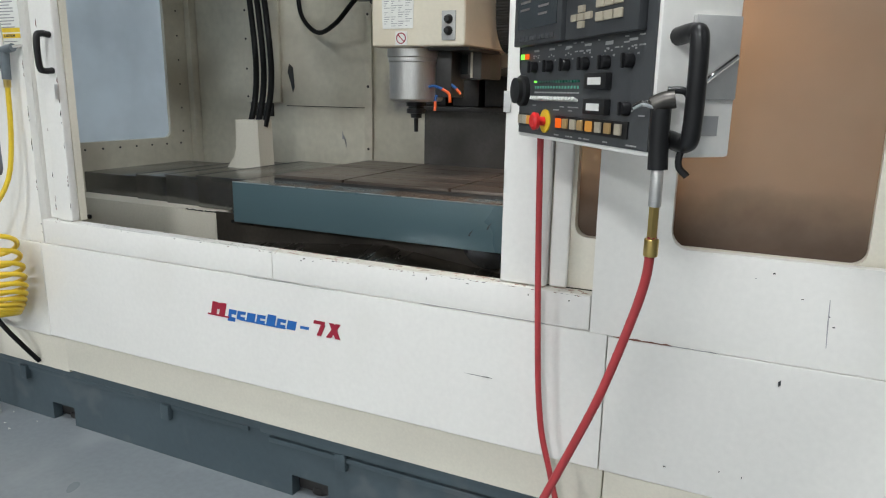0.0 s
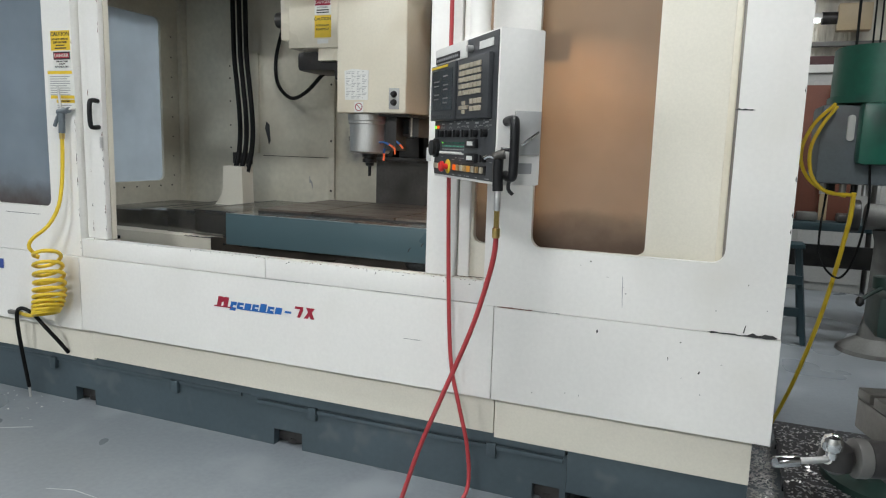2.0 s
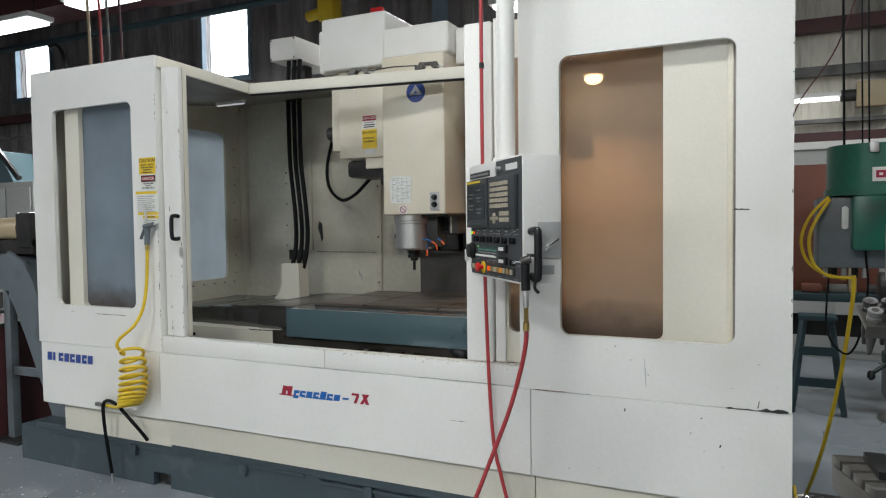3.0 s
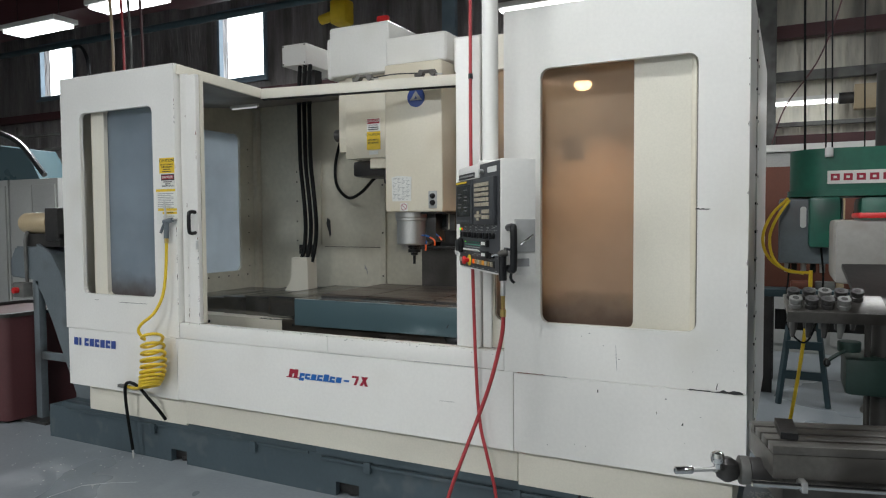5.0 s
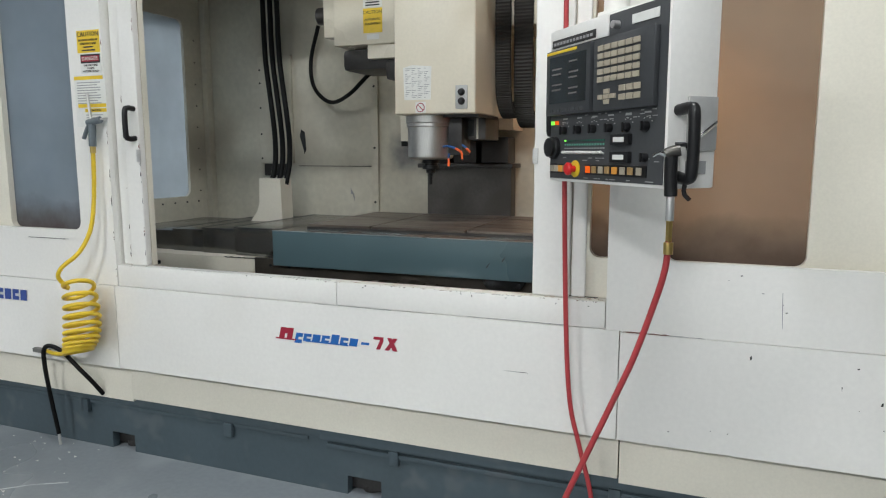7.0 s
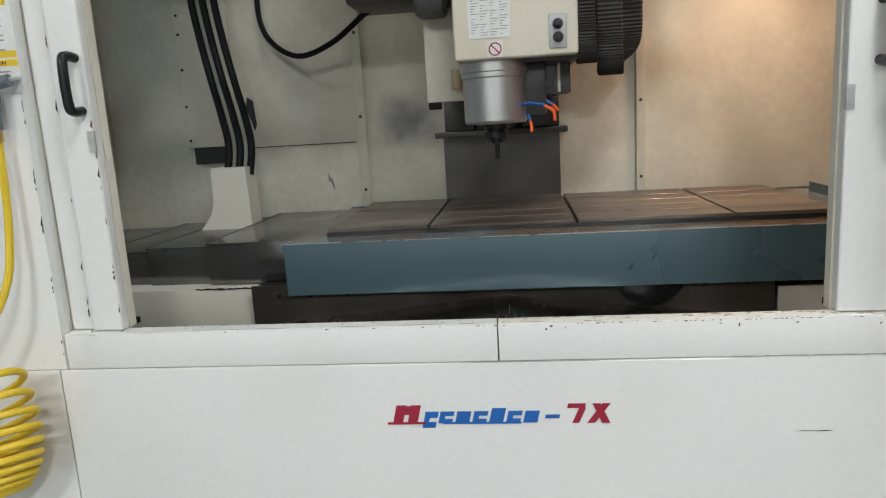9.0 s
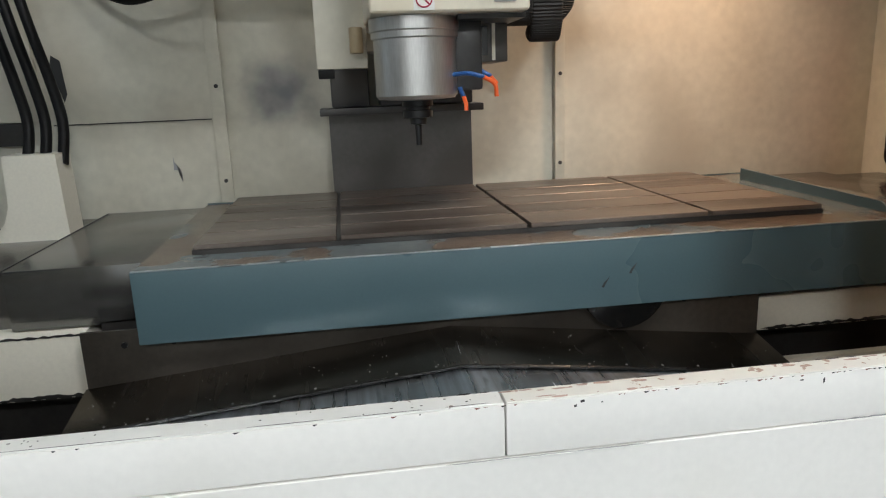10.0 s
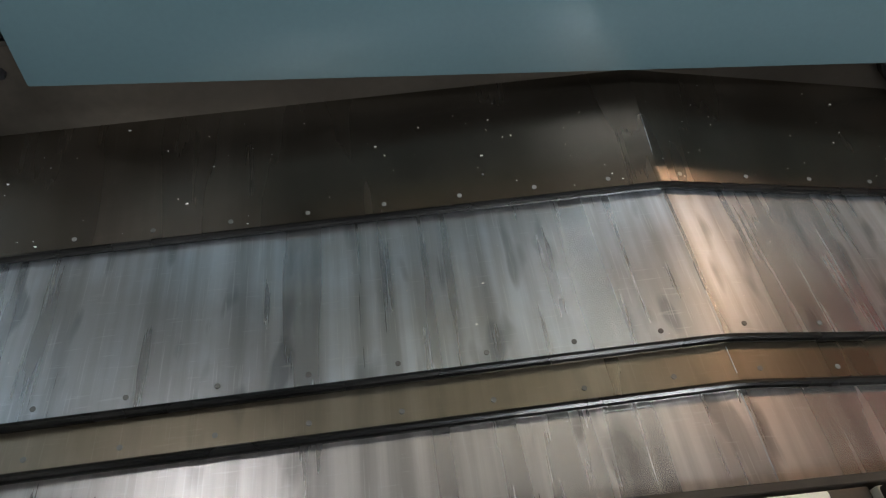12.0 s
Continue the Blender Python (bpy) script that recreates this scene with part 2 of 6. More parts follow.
CHROME = material("bright_chrome", (0.75, 0.75, 0.74), 0.14, metal=1.0, vary=0.06)
HEADGREY = material("stone_grey_paint", (0.27, 0.255, 0.235), 0.5, vary=0.15, scale=6, other=(0.20, 0.17, 0.15), mask=(5, 0.5, 0.2))
BRASS = material("brass", (0.62, 0.45, 0.16), 0.3, metal=1.0)
SEALRUBBER = material("black_wiper_rubber", (0.006, 0.006, 0.006), 0.26, vary=0.25, scale=8, fine=60, spec=0.35)
RUBBER = material("black_rubber", (0.006, 0.006, 0.006), 0.5, vary=0.25, scale=8, fine=60, spec=0.16)
BLACK = material("black_plastic", (0.012, 0.012, 0.013), 0.32, vary=0.15, spec=0.35)
# near-black colour that paints the shade inside holes, seams and the pit
VOID = material("recess_shade", (0.03, 0.028, 0.026), 0.8, vary=0.3)
REDHOSE = material("red_rubber_hose", (0.42, 0.045, 0.05), 0.4, vary=0.12, scale=9)
YELLOW = material("yellow_hose", (0.75, 0.52, 0.03), 0.38, vary=0.1, scale=9)
CONSOLE = material("console_grey", (0.055, 0.058, 0.062), 0.45, vary=0.1, scale=8)
CONSOLE2 = material("console_dark_grey", (0.045, 0.048, 0.052), 0.4, vary=0.1, scale=8)
SCREEN = material("dark_screen_glass", (0.02, 0.024, 0.026), 0.12, vary=0.1)
KEYCAP = material("beige_keys", (0.40, 0.355, 0.27), 0.5, vary=0.08)
LABELW = material("white_label", (0.74, 0.74, 0.70), 0.5, vary=0.06, scale=20)
LABELY = material("yellow_label", (0.80, 0.55, 0.03), 0.5, vary=0.08, scale=20)
INK = material("black_ink", (0.025, 0.025, 0.025), 0.5, vary=0.05)
GREYINK = material("grey_ink", (0.33, 0.33, 0.33), 0.6, vary=0.05)
REDINK = material("red_ink", (0.33, 0.012, 0.035), 0.45, vary=0.05)
BLUEINK = material("blue_ink", (0.010, 0.12, 0.42), 0.45, vary=0.05)
NAVYINK = material("navy_ink", (0.04, 0.08, 0.30), 0.45, vary=0.05)
DARKGREEN = material("grimy_green_paint", (0.016, 0.04, 0.032), 0.45, vary=0.3, scale=8, fine=50)
GREENPAINT = material("drill_green_paint", (0.012, 0.115, 0.075), 0.35, vary=0.2, scale=6, fine=40, other=(0.03, 0.06, 0.05), mask=(5, 0.6, 0.2))
GREYCAST = material("worn_grey_casting", (0.15, 0.15, 0.14), 0.5, vary=0.2, scale=6, other=(0.075, 0.07, 0.065), mask=(4, 0.5, 0.2))
TEAL = material("teal_grey_paint", (0.025, 0.05, 0.06), 0.42, vary=0.2, scale=5)
LATHEGREY = material("machine_grey_paint", (0.14, 0.165, 0.18), 0.42, vary=0.18, scale=4, other=(0.07, 0.07, 0.07), mask=(3, 0.58, 0.2))
RUST = material("reddish_brown_board", (0.16, 0.055, 0.034), 0.55, vary=0.15, scale=4)
MAROON = material("maroon_steel", (0.09, 0.03, 0.032), 0.5, vary=0.15, scale=3)
FOIL = material("wall_insulation", (0.76, 0.72, 0.62), 0.55, vary=0.3, scale=1.2, fine=9, bump=0.08, stretch=(2.2, 2.2, 0.35), other=(0.34, 0.32, 0.28), mask=(1.6, 0.52, 0.2), deep=0.08)
DARKFOIL = material("dark_wall_insulation", (0.27, 0.25, 0.245), 0.45, vary=0.4, scale=1.6, fine=9, bump=0.10, stretch=(2.6, 2.6, 0.30), other=(0.14, 0.125, 0.12), mask=(1.2, 0.5, 0.2), deep=0.10)
CEILMAT = material("dark_roof_lining", (0.045, 0.04, 0.045), 0.6, vary=0.3, scale=1)
WALLMAT = material("hall_wall_paint", (0.42, 0.42, 0.40), 0.6, vary=0.15, scale=0.7)
FLOORMAT = material("grey_epoxy_floor", (0.225, 0.25, 0.268), 0.30, vary=0.16, scale=0.9, fine=40, bump=0.0, other=(0.30, 0.325, 0.345), mask=(2.3, 0.56, 0.2))
PALESCUFF = material("pale_floor_scuff", (0.50, 0.52, 0.53), 0.5, vary=0.3, scale=20, fine=90)
TREADBLACK = material("black_pallet_top", (0.03, 0.03, 0.032), 0.5, vary=0.4, scale=9, fine=90, bump=0.08, other=(0.35, 0.36, 0.38), mask=(55, 0.60, 0.04))
PANE_S = hazy("frosted_side_glazing", (0.80, 0.87, 0.93), 0.36, (0.80, 0.86, 0.90), 0.08, 0.72, 0.10)
# amber holds yellowed plastic and the warm lamplight behind the pane
PANE_A = hazy("scuffed_warm_lit_glazing", (0.86, 0.73, 0.60), 0.56, (0.60, 0.48, 0.37), 0.17, 0.4, 0.05, 1.13)
# clear plastic, tinted blue-grey for the shaded inside and cool reflection
PANE_C = hazy("scuffed_blue_shade_glazing", (0.68, 0.75, 0.82), 0.56, (0.60, 0.68, 0.76), 0.10, 0.5, 0.05, 1.12)
PANE_R = hazy("red_tinted_glazing", (0.7, 0.2, 0.2), 0.25, (0.55, 0.10, 0.11), 0.12, 0.3)
ORANGE = material("orange_plastic", (0.85, 0.12, 0.02), 0.4, vary=0.05)
BLUEPLASTIC = material("blue_plastic", (0.02, 0.10, 0.32), 0.4, vary=0.05)
REDPLASTIC = material("red_plastic", (0.62, 0.02, 0.02), 0.35, vary=0.05)
TAN = material("tan_enamel", (0.46, 0.36, 0.22), 0.4, vary=0.12, scale=3)
GREYPLATE = material("grey_plate", (0.42, 0.42, 0.41), 0.4, metal=0.2, vary=0.1)
LAMPGLOW = glow("lamp_diffuser", (0.95, 0.98, 1.0), 9.0)
WARMGLOW = glow("work_lamp_bulb", (1.0, 0.82, 0.58), 14.0)
WINDOWFRAME = material("steel_blue_frame_paint", (0.20, 0.27, 0.33), 0.45, vary=0.15, scale=4)
MILLGREEN = material("grimy_mill_casting", (0.075, 0.08, 0.068), 0.5, vary=0.25, scale=6, fine=50, other=(0.045, 0.043, 0.038), mask=(4, 0.5, 0.2))
MILLIRON = material("worn_dark_iron", (0.115, 0.108, 0.098), 0.36, metal=0.5, vary=0.3, scale=7, fine=70, other=(0.05, 0.045, 0.04), mask=(5, 0.5, 0.2))
# worn tray edge, and the painted highlight on the cover ridges
WORNGLINT = material("rubbed_edge_and_glint", (0.45, 0.49, 0.51), 0.3, metal=0.6, vary=0.3, scale=12, fine=70)
# weak glow added to a tube that looks unlit
DIMGLOW = glow("tube_fill_glow", (0.95, 0.98, 1.0), 0.55)
DAYGLOW = glow("bright_daylight", (0.86, 0.94, 1.0), 6.0)

# ---- geometry helpers ----


def bm_new():
    return bmesh.new()


def box(bm, x0, x1, y0, y1, z0, z1, bevel=0.0, seg=2):
    r = bmesh.ops.create_cube(bm, size=1.0)
    vs = r["verts"]
    for v in vs:
        v.co = Vector(((x0 + x1) / 2 + v.co.x * (x1 - x0), (y0 + y1) / 2 + v.co.y * (y1 - y0), (z0 + z1) / 2 + v.co.z * (z1 - z0)))
    if bevel:
        es = list({e for v in vs for e in v.link_edges})
        bmesh.ops.bevel(bm, geom=es, offset=bevel, segments=seg, profile=0.6, affect="EDGES")
    return bm


def boxed(x0, x1, y0, y1, z0, z1, bevel=0.0, seg=2):
    return box(bm_new(), x0, x1, y0, y1, z0, z1, bevel, seg)


def cyl(bm, p0, p1, r0, r1=None, seg=24, bevel=0.0):
    p0, p1 = Vector(p0), Vector(p1)
    d = p1 - p0
    m = Matrix.Translation((p0 + p1) / 2) @ d.to_track_quat("Z", "Y").to_matrix().to_4x4()
    r = bmesh.ops.create_cone(bm, cap_ends=True, segments=seg, radius1=r0, radius2=r0 if r1 is None else r1, depth=d.length, matrix=m)
    if bevel:
        es = [e for e in {e for v in r["verts"] for e in v.link_edges} if any(len(f.verts) > 4 for f in e.link_faces)]
        bmesh.ops.bevel(bm, geom=es, offset=bevel, segments=2, profile=0.6, affect="EDGES")
    return bm


def lathe(bm, at, profile, seg=32):
    """profile: (radius, height) pairs from the bottom up, turned about the upright axis through at."""
    rings = [[bm.verts.new((at[0] + r * math.cos(2 * math.pi * k / seg), at[1] + r * math.sin(2 * math.pi * k / seg), at[2] + h)) for k in range(seg)] for r, h in profile]
    for a, b in zip(rings, rings[1:]):
        for k in range(seg):
            bm.faces.new((a[k], a[(k + 1) % seg], b[(k + 1) % seg], b[k]))
    bm.faces.new(reversed(rings[0])), bm.faces.new(rings[-1])
    return bm


def smooth_path(pts, n=10):
    pts = [Vector(p) for p in pts]
    ext = [2 * pts[0] - pts[1]] + pts + [2 * pts[-1] - pts[-2]]
    out = []
    for i in range(1, len(ext) - 2):
        a, b, c, d = ext[i - 1 : i + 3]
        for k in range(n):
            t = k / n
            out.append(0.5 * (2 * b + (c - a) * t + (2 * a - 5 * b + 4 * c - d) * t * t + (3 * b - a - 3 * c + d) * t**3))
    out.append(pts[-1])
    return out


def tube(bm, pts, r, seg=12, n=10, smooth=True, rib=0.0):
    path = smooth_path(pts, n) if smooth else [Vector(p) for p in pts]
    up = Vector((0.13, 0.21, 0.97))
    rings = []
    for i, p in enumerate(path):
        d = (path[min(i + 1, len(path) - 1)] - path[max(i - 1, 0)]).normalized()
        s = d.cross(up)
        if s.length < 1e-3:
            s = d.cross(Vector((1, 0, 0)))
        s.normalize()
        up = s.cross(d)
        q = r * (1 - rib * (i % 4 > 1))
        rings.append([bm.verts.new(p + q * (math.cos(2 * math.pi * k / seg) * s + math.sin(2 * math.pi * k / seg) * up)) for k in range(seg)])
    for a, b in zip(rings, rings[1:]):
        for k in range(seg):
            bm.faces.new((a[k], a[(k + 1) % seg], b[(k + 1) % seg], b[k]))
    bm.faces.new(reversed(rings[0])), bm.faces.new(rings[-1])
    bmesh.ops.recalc_face_normals(bm, faces=bm.faces)
    return bm


def rounded(x0, x1, z0, z1, r, seg=6):
    out = []
    for cx, cz, a in ((x1 - r, z1 - r, 0), (x0 + r, z1 - r, 90), (x0 + r, z0 + r, 180), (x1 - r, z0 + r, 270)):
        for k in range(seg + 1):
            w = radians(a + 90 * k / seg)
            out.append((cx + r * math.cos(w), cz + r * math.sin(w)))
    return out


def prism(bm, outline, y0, y1, holes=(), axis="y"):
    """A plate with the outline (x, z) and holes, from y0 to y1; axis 'x' takes (y, z), axis 'z' takes (x, y)."""
    def place(u, v, w):
        return (u, w, v) if axis == "y" else (w, u, v) if axis == "x" else (u, v, w)

    es = []
    for loop in (outline, *holes):
        vs = [bm.verts.new(place(u, v, y0)) for u, v in loop]
        es += [bm.edges.new((vs[i], vs[(i + 1) % len(vs)])) for i in range(len(vs))]
    if holes:
        fs = [g for g in bmesh.ops.triangle_fill(bm, edges=es, use_beauty=True)["geom"] if isinstance(g, bmesh.types.BMFace)]
    else:
        fs = [bm.faces.new([e.verts[0] for e in es])] if len(es) > 2 else []
    ex = bmesh.ops.extrude_face_region(bm, geom=fs)
    dv = Vector(place(0, 0, y1 - y0))
    bmesh.ops.translate(bm, vec=dv, verts=[g for g in ex["geom"] if isinstance(g, bmesh.types.BMVert)])
    bmesh.ops.recalc_face_normals(bm, faces=bm.faces)
    return bm


def rect(x0, x1, z0, z1):
    return [(x0, z0), (x1, z0), (x1, z1), (x0, z1)]


def part(name, bm, mat, parent=None, label="", smooth=True):
    me = bpy.data.meshes.new(name)
    bm.to_mesh(me)
    bm.free()
    me.materials.append(mat)
    if smooth:
        for p in me.polygons:
            p.use_smooth = True
        me.set_sharp_from_angle(angle=radians(32))
    ob = new(name, me)
    if parent:
        ob.parent = parent
    if label:
        tagged(ob, label)
    return ob


def thing(name, at=(0, 0, 0), label="", category="", group="", kind=""):
    ob = new(name)
    ob.empty_display_size = 0.05
    return tagged(ob, label, category, group, kind)


def words(name, body, size, at, mat, parent, facing=(0, 0), depth=0.0006, squeeze=1.0, align="CENTER"):
    """Raised lettering with the built-in font. facing: turn about z of a sign that looks towards -y."""
    cu = bpy.data.curves.new(name, "FONT")
    cu.body, cu.size, cu.align_x, cu.align_y, cu.extrude, cu.resolution_u = body, size, align, "CENTER", depth, 2
    tmp = bpy.data.objects.new(name, cu)
    me = bpy.data.meshes.new_from_object(tmp)
    bpy.data.objects.remove(tmp)
    bpy.data.curves.remove(cu)
    me.materials.append(mat)
    ob = new(name, me)
    ob.parent = parent
    ob.matrix_basis = pose(*at, 90, 0, facing[0]) @ Matrix.Diagonal((squeeze, 1, 1, 1))
    return ob


# ---- the hall ----
def structure(name, bm, mat, label):
    return tagged(part(name, bm, mat, None, smooth=False), label, name.split("_")[0], kind="structure")


floor_ = structure("floor", boxed(-16, 12, -9, 10, -0.1, 0), FLOORMAT, "glossy grey epoxy workshop floor with faint scuffs")
_rnd = random.Random(88)
for pts in ([(-1.49, -0.84), (-1.52, -0.66), (-1.50, -0.47), (-1.38, -0.36), (-1.24, -0.28)], [(-0.62, -0.70), (-0.50, -0.66), (-0.36, -0.67)], [(0.30, -0.95), (0.42, -0.90), (0.50, -0.82)]):
    left = [(x + _rnd.uniform(0.002, 0.006), y - _rnd.uniform(0.002, 0.008)) for x, y in pts]
    part("scuff", prism(bm_new(), pts + left[::-1], 0.0006, 0.0012, axis="z"), PALESCUFF, floor_, smooth=False)
BACK_Y = 7.0
WIN = [(-13.05, -11.9, 4.45, 5.6), (-7.58, -6.46, 4.32, 5.6)]
structure("wall_north", prism(bm_new(), rect(-16, 2.0, 0, 5.9), BACK_Y, BACK_Y + 0.2, [rect(*w) for w in WIN]), DARKFOIL, "workshop wall lined with dark creased insulation")
structure("wall_north_2", boxed(2.0, 12, BACK_Y, BACK_Y + 0.2, 0, 5.9), FOIL, "workshop wall lined with pale stained insulation")
structure("wall_south", boxed(-16, 12, -9.2, -9, 0, 5.9), WALLMAT, "plain pale workshop wall")
structure("wall_west", boxed(-16.2, -16, -9, 7, 0, 5.9), WALLMAT, "plain pale workshop wall")
structure("wall_east", boxed(12, 12.2, -9, 7, 0, 5.9), WALLMAT, "plain pale workshop wall")
structure("ceiling", boxed(-16.2, 12.2, -9.2, 7.2, 5.9, 6.1), CEILMAT, "dark lined workshop roof")
structure("backdrop", boxed(-15, -5, 7.9, 7.95, 3.5, 6.5), DAYGLOW, "bright overcast daylight outside the windows")
for _i, (x0, x1, z0, z1) in enumerate(WIN):
    w = thing(f"window_{_i + 1}", label="bright square workshop window in a thin metal frame", category="window", kind="structure")
    part("window_frame", prism(bm_new(), rect(x0 - 0.045, x1 + 0.045, z0 - 0.05, z1 + 0.045), BACK_Y - 0.05, BACK_Y + 0.05, [rect(x0 + 0.015, x1 - 0.015, z0 + 0.015, z1 - 0.015)]), WINDOWFRAME, w)
    part("window_sill", boxed(x0 - 0.1, x1 + 0.1, BACK_Y - 0.1, BACK_Y - 0.052, z0 - 0.10, z0 - 0.052, 0.006), WINDOWFRAME, w)
for _z in (2.5, 3.9):
    structure("trim_beam", boxed(-15.9, 11.9, BACK_Y - 0.22, BACK_Y - 0.055, _z, _z + 0.16), MAROON, "dark red steel wall girt")
# fittings with y below 0 only house the added front lights
for _x, _y in HALL_LIGHTS:
    c = thing("ceiling_light", label="white tube light fitting hung under the roof", category="ceiling light", group="hall lights")
    part("housing", boxed(_x - 0.66, _x + 0.66, _y - 0.2, _y + 0.2, 4.55, 4.63, 0.02), WHITE, c)
    part("diffuser", boxed(_x - 0.6, _x + 0.6, _y - 0.16, _y + 0.16, 4.51, 4.545), LAMPGLOW, c)
    for s in (-0.5, 0.5):
        part("hanger", cyl(bm_new(), (_x + s, _y, 4.62), (_x + s, _y, 5.9), 0.006, seg=6), BLACK, c)

# ---- the machining centre ----
mc = thing("machining_center", label="white and cream enclosed machining centre on a dark grey base", category="machine")

# base
part("base_casting", boxed(-2.12, 1.445, 0.12, 2.3, 0.012, 0.27), DARKMETAL, mc)


def slotted(x0, x1, z0, z1, slots):
    pts = [(x0, z1), (x0, z0)]
    for a, b in slots:
        pts += [(a, z0), (a, z0 + 0.085), (b, z0 + 0.085), (b, z0)]
    pts += [(x1, z0), (x1, z1)]
    return pts


part("base_front", prism(bm_new(), slotted(-2.62, 1.445, 0.0, 0.24, [(-1.35, -1.205), (-0.01, 0.152), (1.302, 1.42)]), 0.075, 0.118), PLINTH, mc, "dark grey painted base with foot pockets")
part("base_step", boxed(-2.45, -0.135, 0.062, 0.118, 0.242, 0.286, 0.004), PLINTH, mc)
part("base_step", boxed(-0.13, 1.44, 0.05, 0.118, 0.242, 0.29, 0.004), PLINTH, mc)
part("base_end", boxed(1.449, 2.13, 0.055, 0.118, 0.085, 0.272, 0.004), PLINTH, mc)
part("base_end", boxed(2.10, 2.13, 0.12, 2.2, 0.085, 0.272, 0.004), PLINTH, mc)
part("base_end", boxed(-2.62, -2.58, 0.12, 1.4, 0.0, 0.24, 0.004), PLINTH, mc)
part("base_top", boxed(-2.58, -2.12, 0.12, 1.4, 0.2, 0.24), PLINTH, mc)
for _x in (-1.28, 0.07, 1.36):
    f = part("levelling_foot", cyl(bm_new(), (_x, 0.16, 0.0), (_x, 0.16, 0.028), 0.045, bevel=0.004), DARKMETAL, mc, "dark levelling foot in a base pocket")
    part("bolt", cyl(bm_new(), (_x, 0.16, 0.028), (_x, 0.16, 0.08), 0.02, seg=6), GREYCAST, f)
for _x in (-1.50, -0.62, 0.22, 1.12):
    part("lug", boxed(_x - 0.022, _x + 0.022, 0.05, 0.075, 0.175, 0.24, 0.006), PLINTH, mc)
part("base_ledge", boxed(-2.4, -0.2, 0.066, 0.0745, 0.222, 0.24, 0.002), PLINTH, mc)
part("base_ledge", boxed(-0.1, 1.43, 0.060, 0.0745, 0.205, 0.225, 0.002), PLINTH, mc)

# skirt
part("skirt", boxed(-2.12, -1.168, 0.048, 0.08, 0.272, 0.47, 0.003), CREAM, mc)
part("skirt", boxed(-1.164, 1.130, 0.040, 0.08, 0.289, 0.47, 0.003), CREAM, mc)
part("skirt", boxed(1.134, 2.13, 0.040, 0.08, 0.273, 0.47, 0.003), CREAM, mc)
part("skirt_end", boxed(2.10, 2.13, 0.081, 2.2, 0.273, 0.47), CREAM, mc)
part("skirt_end", boxed(-2.12, -2.09, 0.081, 2.0, 0.273, 0.47), CREAM, mc)

# lower front panels
part("lower_panel", boxed(-2.262, -1.190, -0.003, 0.03, 0.452, 0.8535, 0.0015, 1), GREYPATCHED, mc, "white panel with a soft grey patch beside the hanging hose")
midp = part("lower_panel", boxed(-1.186, 1.124, -0.003, 0.03, 0.456, 0.8535, 0.0015, 1), WHITE, mc)
part("lower_panel", boxed(1.127, 2.186, -0.003, 0.03, 0.456, 0.8495, 0.0015, 1), WHITE, mc)
for x0, x1 in ((-2.26, -1.19), (-1.186, 1.124), (1.128, 2.18)):
    part("panel_flange", boxed(x0 + 0.004, x1 - 0.004, 0.031, 0.075, 0.456, 0.468), WHITE, mc)

# sill of the doorway
sl = part("sill", boxed(-1.162, -0.0015, 0.0, 0.046, 0.856, 0.951, 0.003), WHITE, mc, "white door sill, paint nicked along the edge")
part("sill_cap", boxed(-1.160, -0.002, 0.002, 0.048, 0.9512, 0.954, 0.001, 1), CHIPPED, sl)
sl = part("sill", boxed(0.0015, 1.073, 0.0, 0.046, 0.856, 0.951, 0.003), WHITE, mc, "white door sill with paint worn through to metal")
part("sill_cap", boxed(0.002, 1.072, 0.002, 0.048, 0.9512, 0.954, 0.001, 1), CHIPPED2, sl)
for x0, x1 in ((-1.16, -0.012), (0.03, 1.07)):
    part("sill_channel", boxed(x0, x1, 0.052, 0.086, 0.862, 0.892, 0.003), CREAM, mc)
part("channel_bracket", boxed(-0.010, 0.028, 0.050, 0.088, 0.868, 0.886, 0.003), APRON, mc)
for _x in (-0.28, 0.03, 0.55):
    part("channel_tab", boxed(_x, _x + 0.014, 0.049, 0.084, 0.8925, 0.905, 0.003), DARKMETAL, mc)
part("sill_lip", boxed(-1.16, 1.07, 0.090, 0.098, 0.76, 0.888, 0.001, 1), APRON, mc)

# upper fixed front panels with window openings
LW = (-2.088, -1.372, 1.108, 2.36)
RW = (1.264, 1.978, 1.106, 2.327)
lp = part("front_panel", prism(bm_new(), rect(-2.285, -1.168, 0.856, 2.612), 0.0, 0.028, [rounded(*LW, 0.045)]), WHITE, mc, "white fixed front panel with a rounded window opening")
rp = part("front_panel", prism(bm_new(), rect(1.076, 2.183, 0.852, 2.62), 0.0, 0.028, [rounded(*RW, 0.045)]), WHITE, mc, "white fixed front panel with a rounded window opening")
part("panel_return", boxed(-1.176, -1.168, 0.029, 0.05, 0.86, 2.612), WHITE, mc)
part("panel_return", boxed(1.076, 1.084, 0.029, 0.05, 0.86, 2.62), WHITE, mc)

